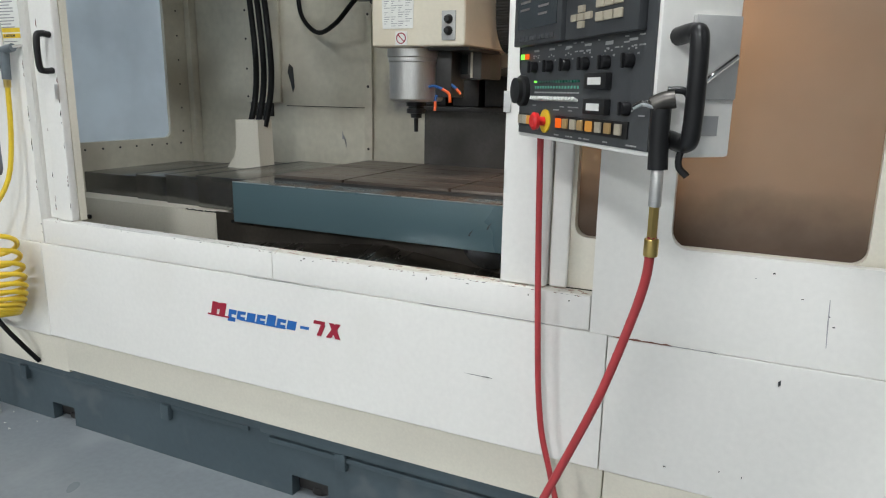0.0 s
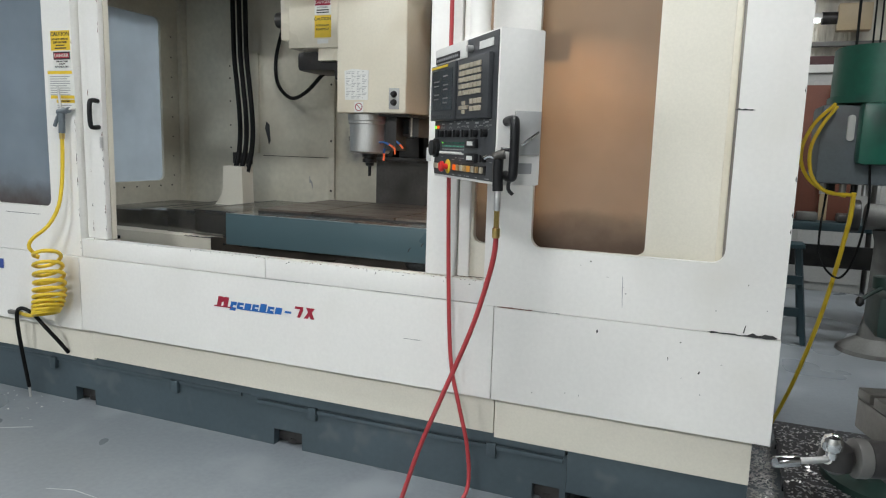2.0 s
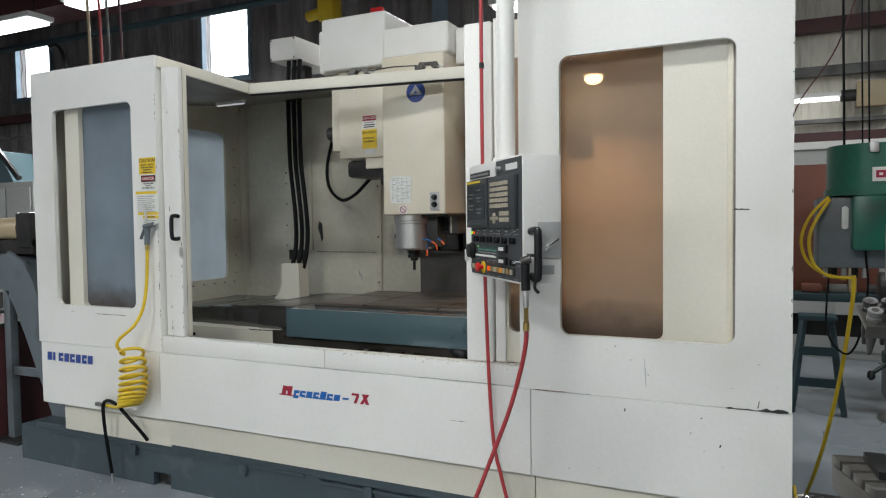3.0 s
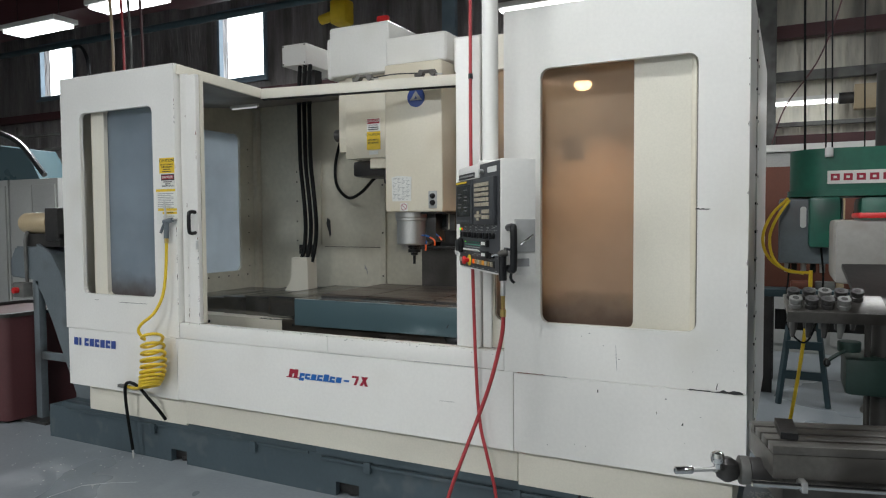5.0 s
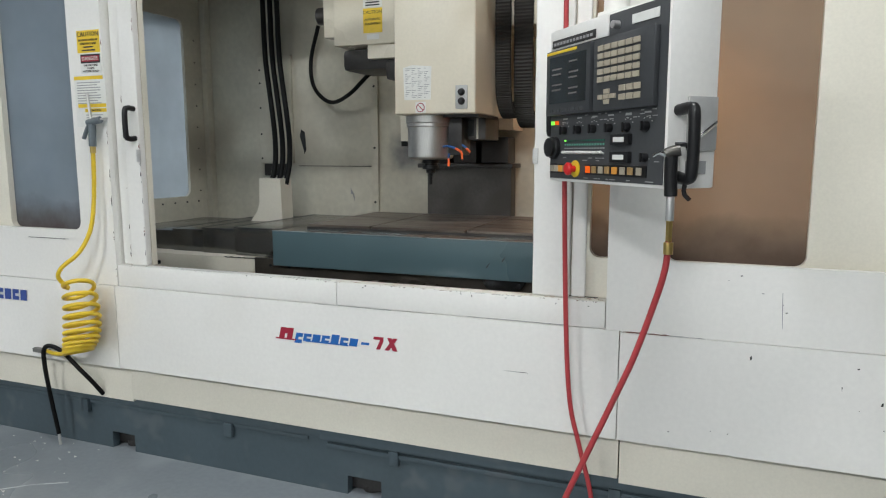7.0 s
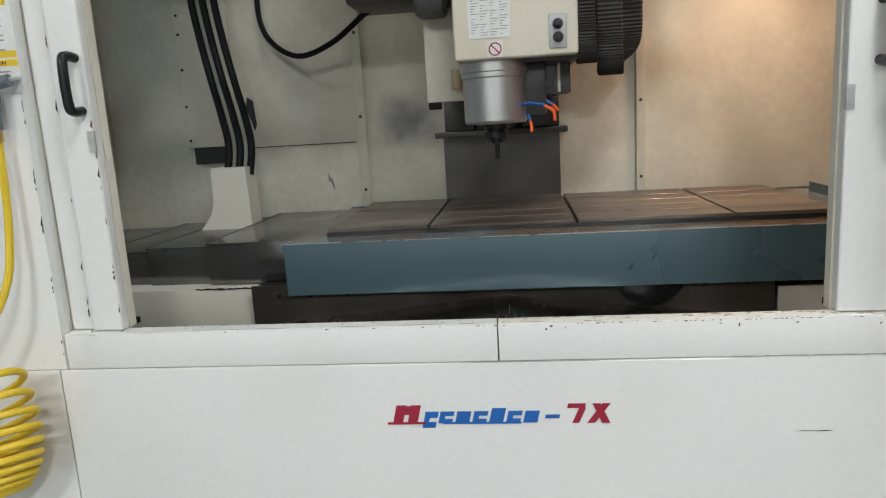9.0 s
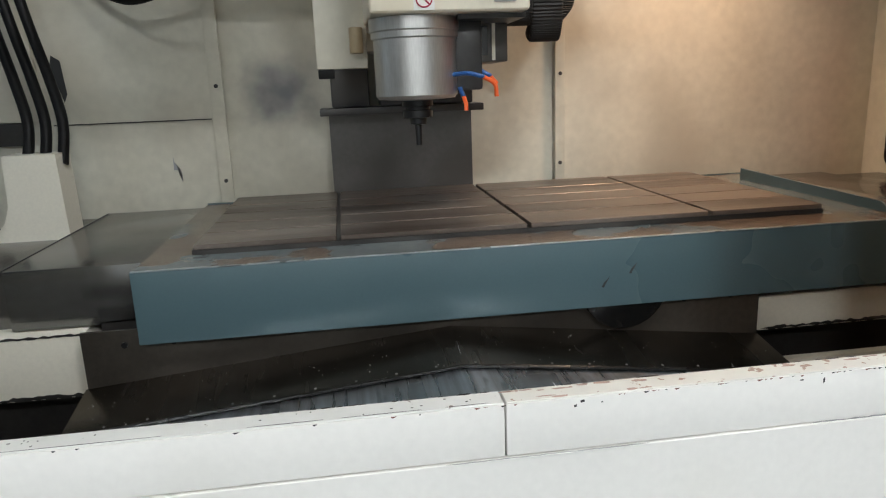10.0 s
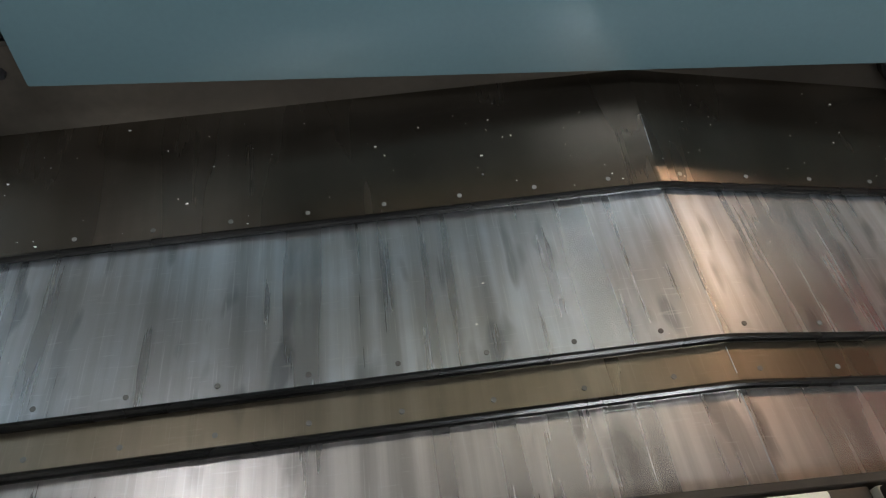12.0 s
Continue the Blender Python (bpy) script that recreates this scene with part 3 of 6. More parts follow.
# sliding doors behind the fixed panels
def sliding_door(x0, x1, pane, stile, strip, glazing, hx, side):
    # leaf darker than the white panel: recess shade put into its colour
    d = part("sliding_door", prism(bm_new(), rect(x0, x1, 0.956, 2.53), 0.052, 0.082, [rounded(*pane, 0.035)]), CREAM, mc, "cream sliding door stood open, with a scuffed plastic window")
    part("glazing", boxed(pane[0] - 0.02, pane[1] + 0.02, 0.086, 0.092, pane[2] - 0.02, pane[3] + 0.02), glazing, d, "hazy scuffed plastic window pane")
    part("stile", boxed(stile[0], stile[1], 0.016, 0.050, 0.956, 2.53, 0.008, 3), WHITE, d)
    part("stile_strip", boxed(strip[0], strip[1], 0.034, 0.050, 0.956, 2.545, 0.007, 3), WHITE, d)
    e0, e1 = (stile[1] - 0.012, stile[1]) if side > 0 else (stile[0], stile[0] + 0.012)
    part("foot_block", boxed(e0, e1 + 0.003, 0.083, 0.10, 0.9545, 0.972, 0.003), RUBBER, d)
    part("catch", boxed(e0 - 0.004, e1 + 0.003, 0.010, 0.0155, 1.43, 1.485), STEEL, d)
    bm = bm_new()
    tube(bm, [(hx, 0.016, 1.665), (hx, -0.018, 1.667), (hx, -0.036, 1.65), (hx, -0.036, 1.55), (hx, -0.018, 1.533), (hx, 0.016, 1.535)], 0.012, 12, 7)
    part("handle", bm, BLACK, d, "black plastic pull handle")
    return d


sliding_door(-2.035, -1.000, (-1.905, -1.32, 1.10, 2.38), (-1.088, -1.000), (-1.155, -1.092), PANE_C, -1.022, 1)
right_leaf = sliding_door(0.803, 2.10, (1.005, 1.695, 1.10, 2.36), (0.806, 0.94), (0.944, 0.995), PANE_A, 0.872, -1)
# rib and dark strip also draw the shade at the opening's right edge
part("leaf_rib", boxed(1.944, 1.968, 0.044, 0.0515, 0.96, 2.52, 0.003), HEADCREAM, right_leaf)
part("leaf_edge_shade", boxed(1.969, 1.982, 0.046, 0.0515, 0.96, 2.52, 0.002), BROWNSHEET, right_leaf)

# enclosure shell
part("side_panel", prism(bm_new(), [(0.03, 0.47), (2.05, 0.47), (2.05, 2.66), (1.70, 2.655), (0.56, 2.515), (0.03, 2.612)], -2.285, -2.265, [rounded(0.55, 1.70, 1.10, 2.42, 0.05)], axis="x"), WHITE, mc, "white side wall with a rounded window")
part("inner_side_panel", prism(bm_new(), [(0.10, 0.47), (1.758, 0.47), (1.758, 2.636), (0.56, 2.482), (0.10, 2.55)], -2.075, -2.055, [rounded(0.72, 1.53, 1.165, 2.375, 0.05)], axis="x"), INNER, mc, "cream inner side wall with a rounded window")
part("side_glazing", boxed(-2.085, -2.078, 0.70, 1.56, 1.145, 2.395), PANE_S, mc, "frosted pale side window pane")
for _k in range(9):
    y = 0.66 + 0.118 * _k
    part("bolt", cyl(bm_new(), (-2.055, y, 1.125), (-2.050, y, 1.125), 0.006, seg=8), DARKMETAL, mc)
for _k in range(8):
    part("bolt", cyl(bm_new(), (-2.055, 1.63, 1.2 + 0.15 * _k), (-2.050, 1.63, 1.2 + 0.15 * _k), 0.005, seg=8), DARKMETAL, mc)
part("side_panel", boxed(2.155, 2.183, 0.03, 2.2, 0.47, 2.62), WHITE, mc)
part("side_trim", boxed(2.184, 2.19, 0.62, 0.66, 0.50, 2.60, 0.002), WHITE, mc)
for _k in range(15):
    for y in (0.56, 0.72):
        part("bolt", cyl(bm_new(), (2.1835, y, 0.56 + 0.14 * _k), (2.190, y, 0.56 + 0.14 * _k), 0.007, seg=8), BLACK, mc)
part("roof_panel", prism(bm_new(), [(0.03, 2.575), (0.56, 2.485), (1.758, 2.64), (1.758, 2.66), (0.56, 2.51), (0.03, 2.61)], -2.285, -1.168, axis="x"), BROWNSHEET, mc, "dark brown roof sheet over the left end")


def roof_height(y):
    return 2.575 - 0.17 * (y - 0.03) if y < 0.56 else 2.485 + 0.1294 * (y - 0.56)


def sloped_plate(outline, thick):
    """A folded sheet that follows the roof's slope; outline in (x, y)."""
    bm = bm_new()
    low, top = ([bm.verts.new((x, y, roof_height(y) + dz)) for x, y in outline] for dz in (0.0, thick))
    bm.faces.new(list(reversed(low))), bm.faces.new(top)
    for k in range(len(outline)):
        j = (k + 1) % len(outline)
        bm.faces.new((low[k], low[j], top[j], top[k]))
    bmesh.ops.recalc_face_normals(bm, faces=bm.faces)
    return bm


part("roof_gusset", sloped_plate([(-1.1665, 0.08), (-0.965, 0.56), (-1.1665, 0.56)], 0.008), BROWNSHEET, mc)
part("roof_gusset", sloped_plate([(-1.1665, 0.5605), (-0.965, 0.5605), (-0.83, 0.60), (-0.83, 1.758), (-1.1665, 1.758)], 0.008), BROWNSHEET, mc)
part("roof_panel", boxed(1.076, 2.15, 0.03, 2.2, 2.58, 2.62), WHITE, mc)
part("back_panel", boxed(-2.254, -0.705, 1.76, 1.79, 0.47, 2.68), INNER, mc, "oily cream rear wall sheet")
part("back_panel", boxed(-0.700, 0.626, 1.78, 1.81, 0.47, 2.20), SMUDGED, mc, "oily cream rear wall sheet")
part("back_panel", boxed(0.670, 2.15, 1.76, 1.79, 0.47, 2.58), INNER, mc, "oily cream rear wall sheet")
part("corner_post", boxed(-2.054, -2.01, 1.70, 1.758, 0.9, 2.62, 0.004), INNER, mc)
part("seam_strip", boxed(-0.725, -0.675, 1.745, 1.758, 1.05, 2.5, 0.003), INNER, mc)
part("seam_strip", boxed(0.628, 0.668, 1.745, 1.79, 1.05, 2.57, 0.003), INNER, mc)
part("seam_line", boxed(-1.30, -0.73, 1.755, 1.759, 1.376, 1.380), VOID, mc)
for _x in (-0.70, 0.648):
    for _z in (1.14, 1.5, 1.9, 2.3):
        part("bolt", cyl(bm_new(), (_x, 1.742, _z), (_x, 1.746, _z), 0.008, seg=8), DARKMETAL, mc)

# front rail of the roof opening
RAIL_A, RAIL_B = Vector((-0.955, 0.56, 2.488)), Vector((0.98, 0.84, 2.488))
_d = (RAIL_B - RAIL_A).normalized()
_ang = math.degrees(math.atan2(_d.y, _d.x))
rail = part("roof_rail", boxed(0, (RAIL_B - RAIL_A).length, 0, 0.05, -0.035, 0.035, 0.008), CREAM, mc)
rail.matrix_basis = pose(*RAIL_A, 0, 0, _ang)
lip = part("rail_seal", boxed(0.01, (RAIL_B - RAIL_A).length - 0.01, 0.002, 0.03, -0.044, -0.0355), RUBBER, mc, "black seal under the rail")
lip.matrix_basis = pose(*RAIL_A, 0, 0, _ang)
for _u in (0.70, 1.14):
    c = part("clamp", boxed(_u, _u + 0.055, 0.004, 0.046, 0.036, 0.062, 0.006), MILLIRON, mc, "dark metal toggle clamp")
    part("pivot", cyl(bm_new(), (_u + 0.045, -0.004, 0.060), (_u + 0.045, 0.044, 0.060), 0.017, seg=16), MILLIRON, c)
    part("pivot", cyl(bm_new(), (_u + 0.125, -0.004, 0.055), (_u + 0.125, 0.044, 0.055), 0.020, seg=16), MILLIRON, c)
    part("arm", boxed(_u + 0.03, _u + 0.14, 0.006, 0.036, 0.058, 0.078, 0.005), MILLIRON, c)
    part("lever", tube(bm_new(), [(_u + 0.10, 0.02, 0.066), (_u + 0.14, 0.008, 0.048), (_u + 0.19, 0.004, 0.043)], 0.0055, 8, 5), STEEL, c)
    c.matrix_basis = pose(*RAIL_A, 0, 0, _ang)
part("pull_wire", tube(bm_new(), [RAIL_A + _d * 0.86 + Vector((0, 0.0, 0.05)), RAIL_A + _d * 1.0 + Vector((0, 0, 0.062)), RAIL_A + _d * 1.16 + Vector((0, 0, 0.058))], 0.004, 8, 5), DARKMETAL, mc)
EDGE_A, EDGE_B = Vector((-1.168, 0.02, 2.575)), Vector((-0.955, 0.56, 2.488))
re_ = part("roof_edge", boxed(-0.012, 0.012, -0.03, 0.035, 0, (EDGE_B - EDGE_A).length, 0.004), CREAM, mc)
re_.matrix_basis = Matrix.Translation(EDGE_A) @ (EDGE_B - EDGE_A).to_track_quat("Z", "Y").to_matrix().to_4x4()

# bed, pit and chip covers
# floor coloured near-black so that the pit stays in shade
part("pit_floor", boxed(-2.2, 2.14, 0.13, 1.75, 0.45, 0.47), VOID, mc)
part("bed", boxed(-2.2, -0.93, 0.75, 1.55, 0.715, 0.888, 0.01), CREAM, mc)
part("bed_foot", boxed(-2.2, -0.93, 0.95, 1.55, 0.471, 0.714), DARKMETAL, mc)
part("bed", boxed(0.935, 2.04, 0.75, 1.55, 0.727, 0.838, 0.01), CREAM, mc)
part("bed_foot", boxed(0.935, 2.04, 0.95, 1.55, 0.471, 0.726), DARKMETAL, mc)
part("pit_rail", boxed(0.93, 2.04, 0.62, 0.65, 0.60, 0.69, 0.006), CREAM, mc)
part("pit_rail", boxed(0.93, 2.04, 0.46, 0.48, 0.60, 0.67, 0.006), GREYCAST, mc)
part("belt_guard", cyl(bm_new(), (0.50, 0.690, 0.918), (0.50, 0.712, 0.918), 0.122, seg=32, bevel=0.006), SEALRUBBER, mc, "round black guard under the tray")
isp = part("inner_side_panel", prism(bm_new(), rect(0.10, 1.758, 0.47, 2.575), 2.05, 2.07, [rounded(0.72, 1.62, 1.07, 2.36, 0.05)], axis="x"), INNER, mc, "cream inner side wall with a rounded window")
part("gasket", prism(bm_new(), rounded(0.71, 1.63, 1.06, 2.37, 0.055), 2.044, 2.0495, [rounded(0.735, 1.605, 1.085, 2.345, 0.045)], axis="x"), SEALRUBBER, isp, "black rubber gasket")
part("side_glazing", boxed(2.072, 2.079, 0.70, 1.64, 1.05, 2.38), PANE_R, mc, "red tinted side window pane")
part("bed_saddle", boxed(-0.90, 0.90, 0.80, 1.55, 0.471, 0.90), DARKMETAL, mc)
ap = part("apron_plate", boxed(-0.925, 0.912, 0.715, 0.725, 0.66, 0.90), APRON, mc, "oily brown steel apron plate")
for _x in (-0.82, -0.70, -0.56, 0.55, 0.68, 0.82):
    part("bolt", cyl(bm_new(), (_x, 0.714, 0.862), (_x, 0.708, 0.862), 0.008, seg=8), BLACK, ap)
RIDGE = 0.018


RISE = 0.034


def gable(y0, y1, z, w0, w1, thick=0.003, rise=0.0):
    bm = bm_new()
    pts = [(w0, z - 0.094 * (RIDGE - w0)), (RIDGE, z), (w1, z - 0.115 * (w1 - RIDGE))]
    prism(bm, pts + [(u, v - thick) for u, v in reversed(pts)], y0, y1)
    for v in bm.verts:
        v.co.z += rise * (v.co.y - y0) / (y1 - y0)
    return bm


EDGES = [0.715, 0.522, 0.293, 0.240, 0.122]


def crest(x, z):
    return z - (0.094 * (RIDGE - x) if x < RIDGE else 0.115 * (x - RIDGE))


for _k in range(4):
    # the rear sheet's colour holds the shade under the tray overhang
    c = part("chip_cover", gable(EDGES[_k + 1], EDGES[_k] + (0.03 if _k else 0), 0.805 - 0.0085 * _k, -0.93, 0.915, rise=0.0 if _k else RISE), (COVER2, COVER, COVER3, COVER4)[_k], mc, ("oily brown steel chip cover sheet with a low ridge, colour darkened", "scratched bright steel chip cover sheet with a low ridge")[_k % 2], smooth=False)
    # added bright strip stands in for the glint on the fold
    part("ridge_highlight", tube(bm_new(), [(RIDGE, EDGES[_k + 1] + 0.008, 0.8052 - 0.0085 * _k), (RIDGE, EDGES[_k] - (0.012 if _k else 0.08), 0.8052 - 0.0085 * _k + (0.0 if _k else 0.59 * RISE))], 0.0007, 6, 1, smooth=False), WORNGLINT, c, "thin bright strip painting the highlight along the ridge")
    if _k < 3:
        y, z = EDGES[_k + 1], 0.805 - 0.0085 * _k
        bm = tube(bm_new(), [(x, y - 0.005, crest(x, z) - 0.001) for x in (-0.93, -0.5, RIDGE - 0.012, RIDGE + 0.012, 0.45, 0.915)], 0.0056, 10, 1, smooth=False)
        part("wiper_seal", bm, SEALRUBBER, c, "black rubber wiper strip")
        for _j in range(-9, 10):
            x = RIDGE + 0.03 + _j * 0.098
            if -0.92 < x < 0.90:
                part("screw", cyl(bm_new(), (x, y + 0.013, crest(x, z) - 0.001), (x, y + 0.013, crest(x, z) + (0.0012 if _k else 0.0035)), 0.0031, seg=10), GREYCAST, c)

# table and tray
tr = part("table_tray", boxed(-0.772, 1.52, 0.668, 0.676, 0.872, 1.058, 0.004), TRAY, mc, "blue-grey painted coolant tray round the table")
part("tray_edge", boxed(-0.770, 1.518, 0.6668, 0.6772, 1.0582, 1.0605, 0.001, 1), WORNGLINT, tr, "bare worn metal edge")
part("tray_floor", boxed(-0.772, 1.52, 0.6765, 1.70, 1.046, 1.056), TRAYTOP, tr, "oil-stained tray floor")
part("tray_end", boxed(-0.772, -0.764, 0.6765, 1.70, 0.872, 1.045), TRAY, tr)
part("tray_end", boxed(1.50, 1.52, 0.6765, 1.70, 0.872, 1.045), TRAY, tr)
# added dark strip that keeps light off the apron and rear cover
part("tray_shade_strip", boxed(-0.763, 1.499, 0.6765, 0.713, 0.8725, 0.878), DARKMETAL, tr)
part("tray_lip", prism(bm_new(), [(0.74, 1.056), (1.55, 1.056), (1.55, 1.10), (0.80, 1.085)], 1.34, 1.348, axis="x"), TRAY, tr)
tb = part("work_table", boxed(-0.655, 1.175, 0.826, 1.66, 1.0565, 1.070), DARKMETAL, mc, "brown oily iron table with T-slots")
XS = [-0.655, -0.268, 0.266, 0.812, 1.175]
YS = [0.825, 0.985, 1.145, 1.305, 1.465, 1.66]
for a, b in zip(XS, XS[1:]):
    for c, d in zip(YS, YS[1:]):
        part("table_strip", boxed(a + 0.006, b - 0.006, c + (0.0 if c < 0.83 else 0.004), d - 0.004, 1.0705, 1.084, 0.0015, 1), TABLE, tb)
for _x, _z in ((0.432, 0.945), (0.508, 0.978)):
    part("scuff", prism(bm_new(), [(_x - 0.010, _z - 0.016), (_x - 0.004, _z - 0.004), (_x + 0.012, _z + 0.012), (_x + 0.008, _z + 0.004), (_x + 0.001, _z - 0.008), (_x - 0.004, _z - 0.018)], 0.6672, 0.6678), DARKMETAL, tr, smooth=False)
part("tray_rear", boxed(-0.772, 1.52, 1.702, 1.71, 0.872, 1.06), TRAY, tr)

# telescopic way covers to the left and right of the table
for _k, (a, b, y0, z1) in enumerate(((-1.12, -0.775, 0.80, 1.052), (-1.38, -1.10, 0.84, 1.036), (-1.62, -1.36, 0.86, 1.020), (-2.2, -1.60, 0.88, 1.004))):
    part("way_cover", boxed(a, b, y0, 1.66, z1 - 0.16, z1, 0.004), WAY, mc, "grey steel telescopic way cover")
    part("cover_wiper", boxed(a - 0.004, a, y0 - 0.001, 1.66, z1 - 0.008, z1 + 0.001), DARKMETAL, mc)
for a, b, y0, z1 in ((1.525, 1.78, 0.80, 1.05), (1.76, 2.14, 0.84, 1.034)):
    part("way_cover", boxed(a, b, y0, 1.66, z1 - 0.16, z1, 0.004), WAY, mc, "grey steel telescopic way cover")

# column with head, spindle and tool changer
part("column", boxed(-0.285, 0.262, 1.66, 1.76, 1.0, 1.375), COLUMNSTEEL, mc, "dark oily column guard")
part("column_shelf", boxed(-0.315, 0.295, 1.57, 1.76, 1.376, 1.402, 0.003), DARKMETAL, mc)
for a, b in ((-0.27, -0.13), (-0.09, 0.06), (0.09, 0.26)):
    part("column_block", boxed(a, b, 1.60, 1.76, 1.403, 1.56, 0.01), DARKMETAL, mc)
part("column_body", boxed(-0.30, 0.30, 1.56, 2.2, 1.60, 2.75), HEADCREAM, mc)
part("column_apron", boxed(-0.305, -0.14, 1.30, 1.36, 1.535, 1.90, 0.004), INNER, mc)
part("apron_wiper", boxed(-0.302, -0.25, 1.302, 1.355, 1.505, 1.5345, 0.003), RUBBER, mc)
ob_ = part("oil_cup_box", boxed(0.135, 0.278, 1.10, 1.34, 1.535, 1.655, 0.006), COLUMNSTEEL, mc, "dark oily box beside the spindle")
part("box_window", boxed(0.150, 0.215, 1.0965, 1.0995, 1.555, 1.64, 0.001, 1), SCREEN, ob_)
part("box_strap", boxed(0.228, 0.238, 1.096, 1.0995, 1.54, 1.65), INNER, ob_)
part("amber_cup", cyl(bm_new(), (-0.175, 1.27, 1.58), (-0.175, 1.27, 1.66), 0.022, seg=16, bevel=0.004), TAN, mc, "small amber oil cup")
HY = 0.885
hd = part("spindle_head", boxed(-0.147, 0.292, HY, 1.55, 1.662, 2.66, 0.014, 3), HEADCREAM, mc, "cream painted spindle head casing")
part("head_cover", boxed(-0.17, 0.30, HY + 0.05, 1.5, 2.661, 2.86, 0.03, 3), WHITE, mc)
part("head_cap", boxed(0.302, 0.62, HY + 0.15, 1.55, 2.60, 2.83, 0.02, 3), WHITE, mc)
part("side_casing", boxed(0.296, 0.72, 1.25, 1.7, 2.13, 2.60, 0.012), HEADCREAM, mc)
SX, SY = -0.012, HY + 0.16
sp = part("spindle", lathe(bm_new(), (SX, SY, 0), [(0.06, 1.432), (0.112, 1.436), (0.120, 1.446), (0.121, 1.602), (0.127, 1.606), (0.127, 1.622), (0.131, 1.626), (0.131, 1.660)], 48), SPINDLE, mc, "bright steel spindle housing")
part("tool_holder", lathe(bm_new(), (SX, SY, 0), [(0.009, 1.30), (0.010, 1.36), (0.024, 1.362), (0.026, 1.38), (0.044, 1.382), (0.044, 1.402), (0.036, 1.404), (0.036, 1.412), (0.046, 1.414), (0.046, 1.432)], 28), BLACK, sp, "black tool holder")
part("spindle_bracket", boxed(0.10, 0.18, HY + 0.12, HY + 0.26, 1.455, 1.66, 0.01), DARKMETAL, mc)
part("head_underside", boxed(0.10, 0.29, HY + 0.05, HY + 0.4, 1.648, 1.661), DARKMETAL, mc)
for pts, tip in (([(0.085, 0.98, 1.50), (0.125, 0.95, 1.502), (0.165, 0.94, 1.492)], [(0.165, 0.94, 1.492), (0.20, 0.94, 1.47), (0.205, 0.94, 1.435)]),
                 ([(0.10, 1.03, 1.515), (0.15, 1.02, 1.52), (0.20, 1.01, 1.495)], [(0.20, 1.01, 1.495), (0.222, 1.01, 1.47)]),
                 ([(0.11, 1.0, 1.46), (0.115, 0.98, 1.44)], [(0.115, 0.98, 1.44), (0.12, 0.97, 1.42), (0.12, 0.965, 1.398)])):
    nz = part("coolant_nozzle", tube(bm_new(), pts, 0.0062, 10, 6), BLUEPLASTIC, mc, "blue jointed coolant pipe with orange tip")
    for _i in range(5):
        p = smooth_path(pts, 4)[min(_i * 2, 4 * (len(pts) - 1))]
        part("joint", lathe(bm_new(), p, [(0.005, -0.005), (0.0085, 0), (0.005, 0.005)], 10), BLUEPLASTIC, nz)
    part("nozzle_tip", tube(bm_new(), tip, 0.0062, 10, 5), ORANGE, nz)

# plates and signs on the head
pl = part("instruction_plate", prism(bm_new(), [(-0.09, 1.735), (0.055, 1.735), (0.06, 1.898), (-0.045, 1.908), (-0.095, 1.896)], HY - 0.003, HY - 0.0005), LABELW, hd, "white instruction plate with unreadable print")
for _r in range(17):
    for _c in range(4):
        w = 0.030 - 0.007 * ((_r * 3 + _c * 5) % 4)
        x = -0.082 + _c * 0.034
        if (_r + 2 * _c) % 7:
            part("print_bar", boxed(x, x + w, HY - 0.0036, HY - 0.0031, 1.745 + _r * 0.009, 1.7478 + _r * 0.009), GREYINK, hd, smooth=False)
ng = part("prohibition_sign", boxed(-0.028, 0.028, HY - 0.003, HY - 0.0005, 1.668, 1.724), LABELW, hd, "white sign with a red crossed ring")
bm = bm_new()
tube(bm, [(0.021 * math.cos(a * math.pi / 12), HY - 0.004, 1.696 + 0.021 * math.sin(a * math.pi / 12)) for a in range(25)], 0.0022, 6, 1, smooth=False)
tube(bm, [(-0.015, HY - 0.004, 1.711), (0.015, HY - 0.004, 1.681)], 0.0022, 6, 1, smooth=False)
part("red_ring", bm, REDINK, hd)
part("switch_plate", boxed(0.19, 0.252, HY - 0.005, HY - 0.0005, 1.685, 1.80, 0.004), GREYPLATE, hd, "grey plate with two black knobs")
for z in (1.722, 1.767):
    part("switch_knob", cyl(bm_new(), (0.221, HY - 0.0055, z), (0.221, HY - 0.028, z), 0.02, 0.012, 16, 0.003), BLACK, hd)
lg = part("round_badge", cyl(bm_new(), (0.10, HY - 0.0005, 2.425), (0.10, HY - 0.005, 2.425), 0.065, seg=40), NAVYINK, hd, "round dark blue badge with a pale triangle")
part("badge_mark", prism(bm_new(), [(0.055, 2.405), (0.145, 2.405), (0.10, 2.468)], HY - 0.008, HY - 0.0055, [[(0.088, 2.415), (0.112, 2.415), (0.10, 2.436)]]), GREYPLATE, hd)

# tool changer casing to the left of the head
tc = part("tool_changer_casing", boxed(-0.62, -0.16, 1.10, 1.55, 2.06, 2.66, 0.012), HEADCREAM, mc, "cream tool changer casing with warning stickers")
part("casing_step", boxed(-0.72, -0.622, 1.16, 1.55, 2.12, 2.66, 0.01), HEADCREAM, mc)
part("casing_top", boxed(-0.72, -0.21, 1.05, 1.55, 2.661, 3.02, 0.02, 3), WHITE, mc)
part("casing_top", boxed(-0.78, -0.722, 1.10, 1.55, 2.661, 2.96, 0.02, 3), WHITE, mc)
part("casing_foot", boxed(-0.42, -0.18, 1.12, 1.5, 1.985, 2.059, 0.006), HEADCREAM, mc)
part("changer_arm", boxed(-0.60, -0.20, 1.16, 1.5, 1.93, 2.05, 0.03), DARKMETAL, mc)
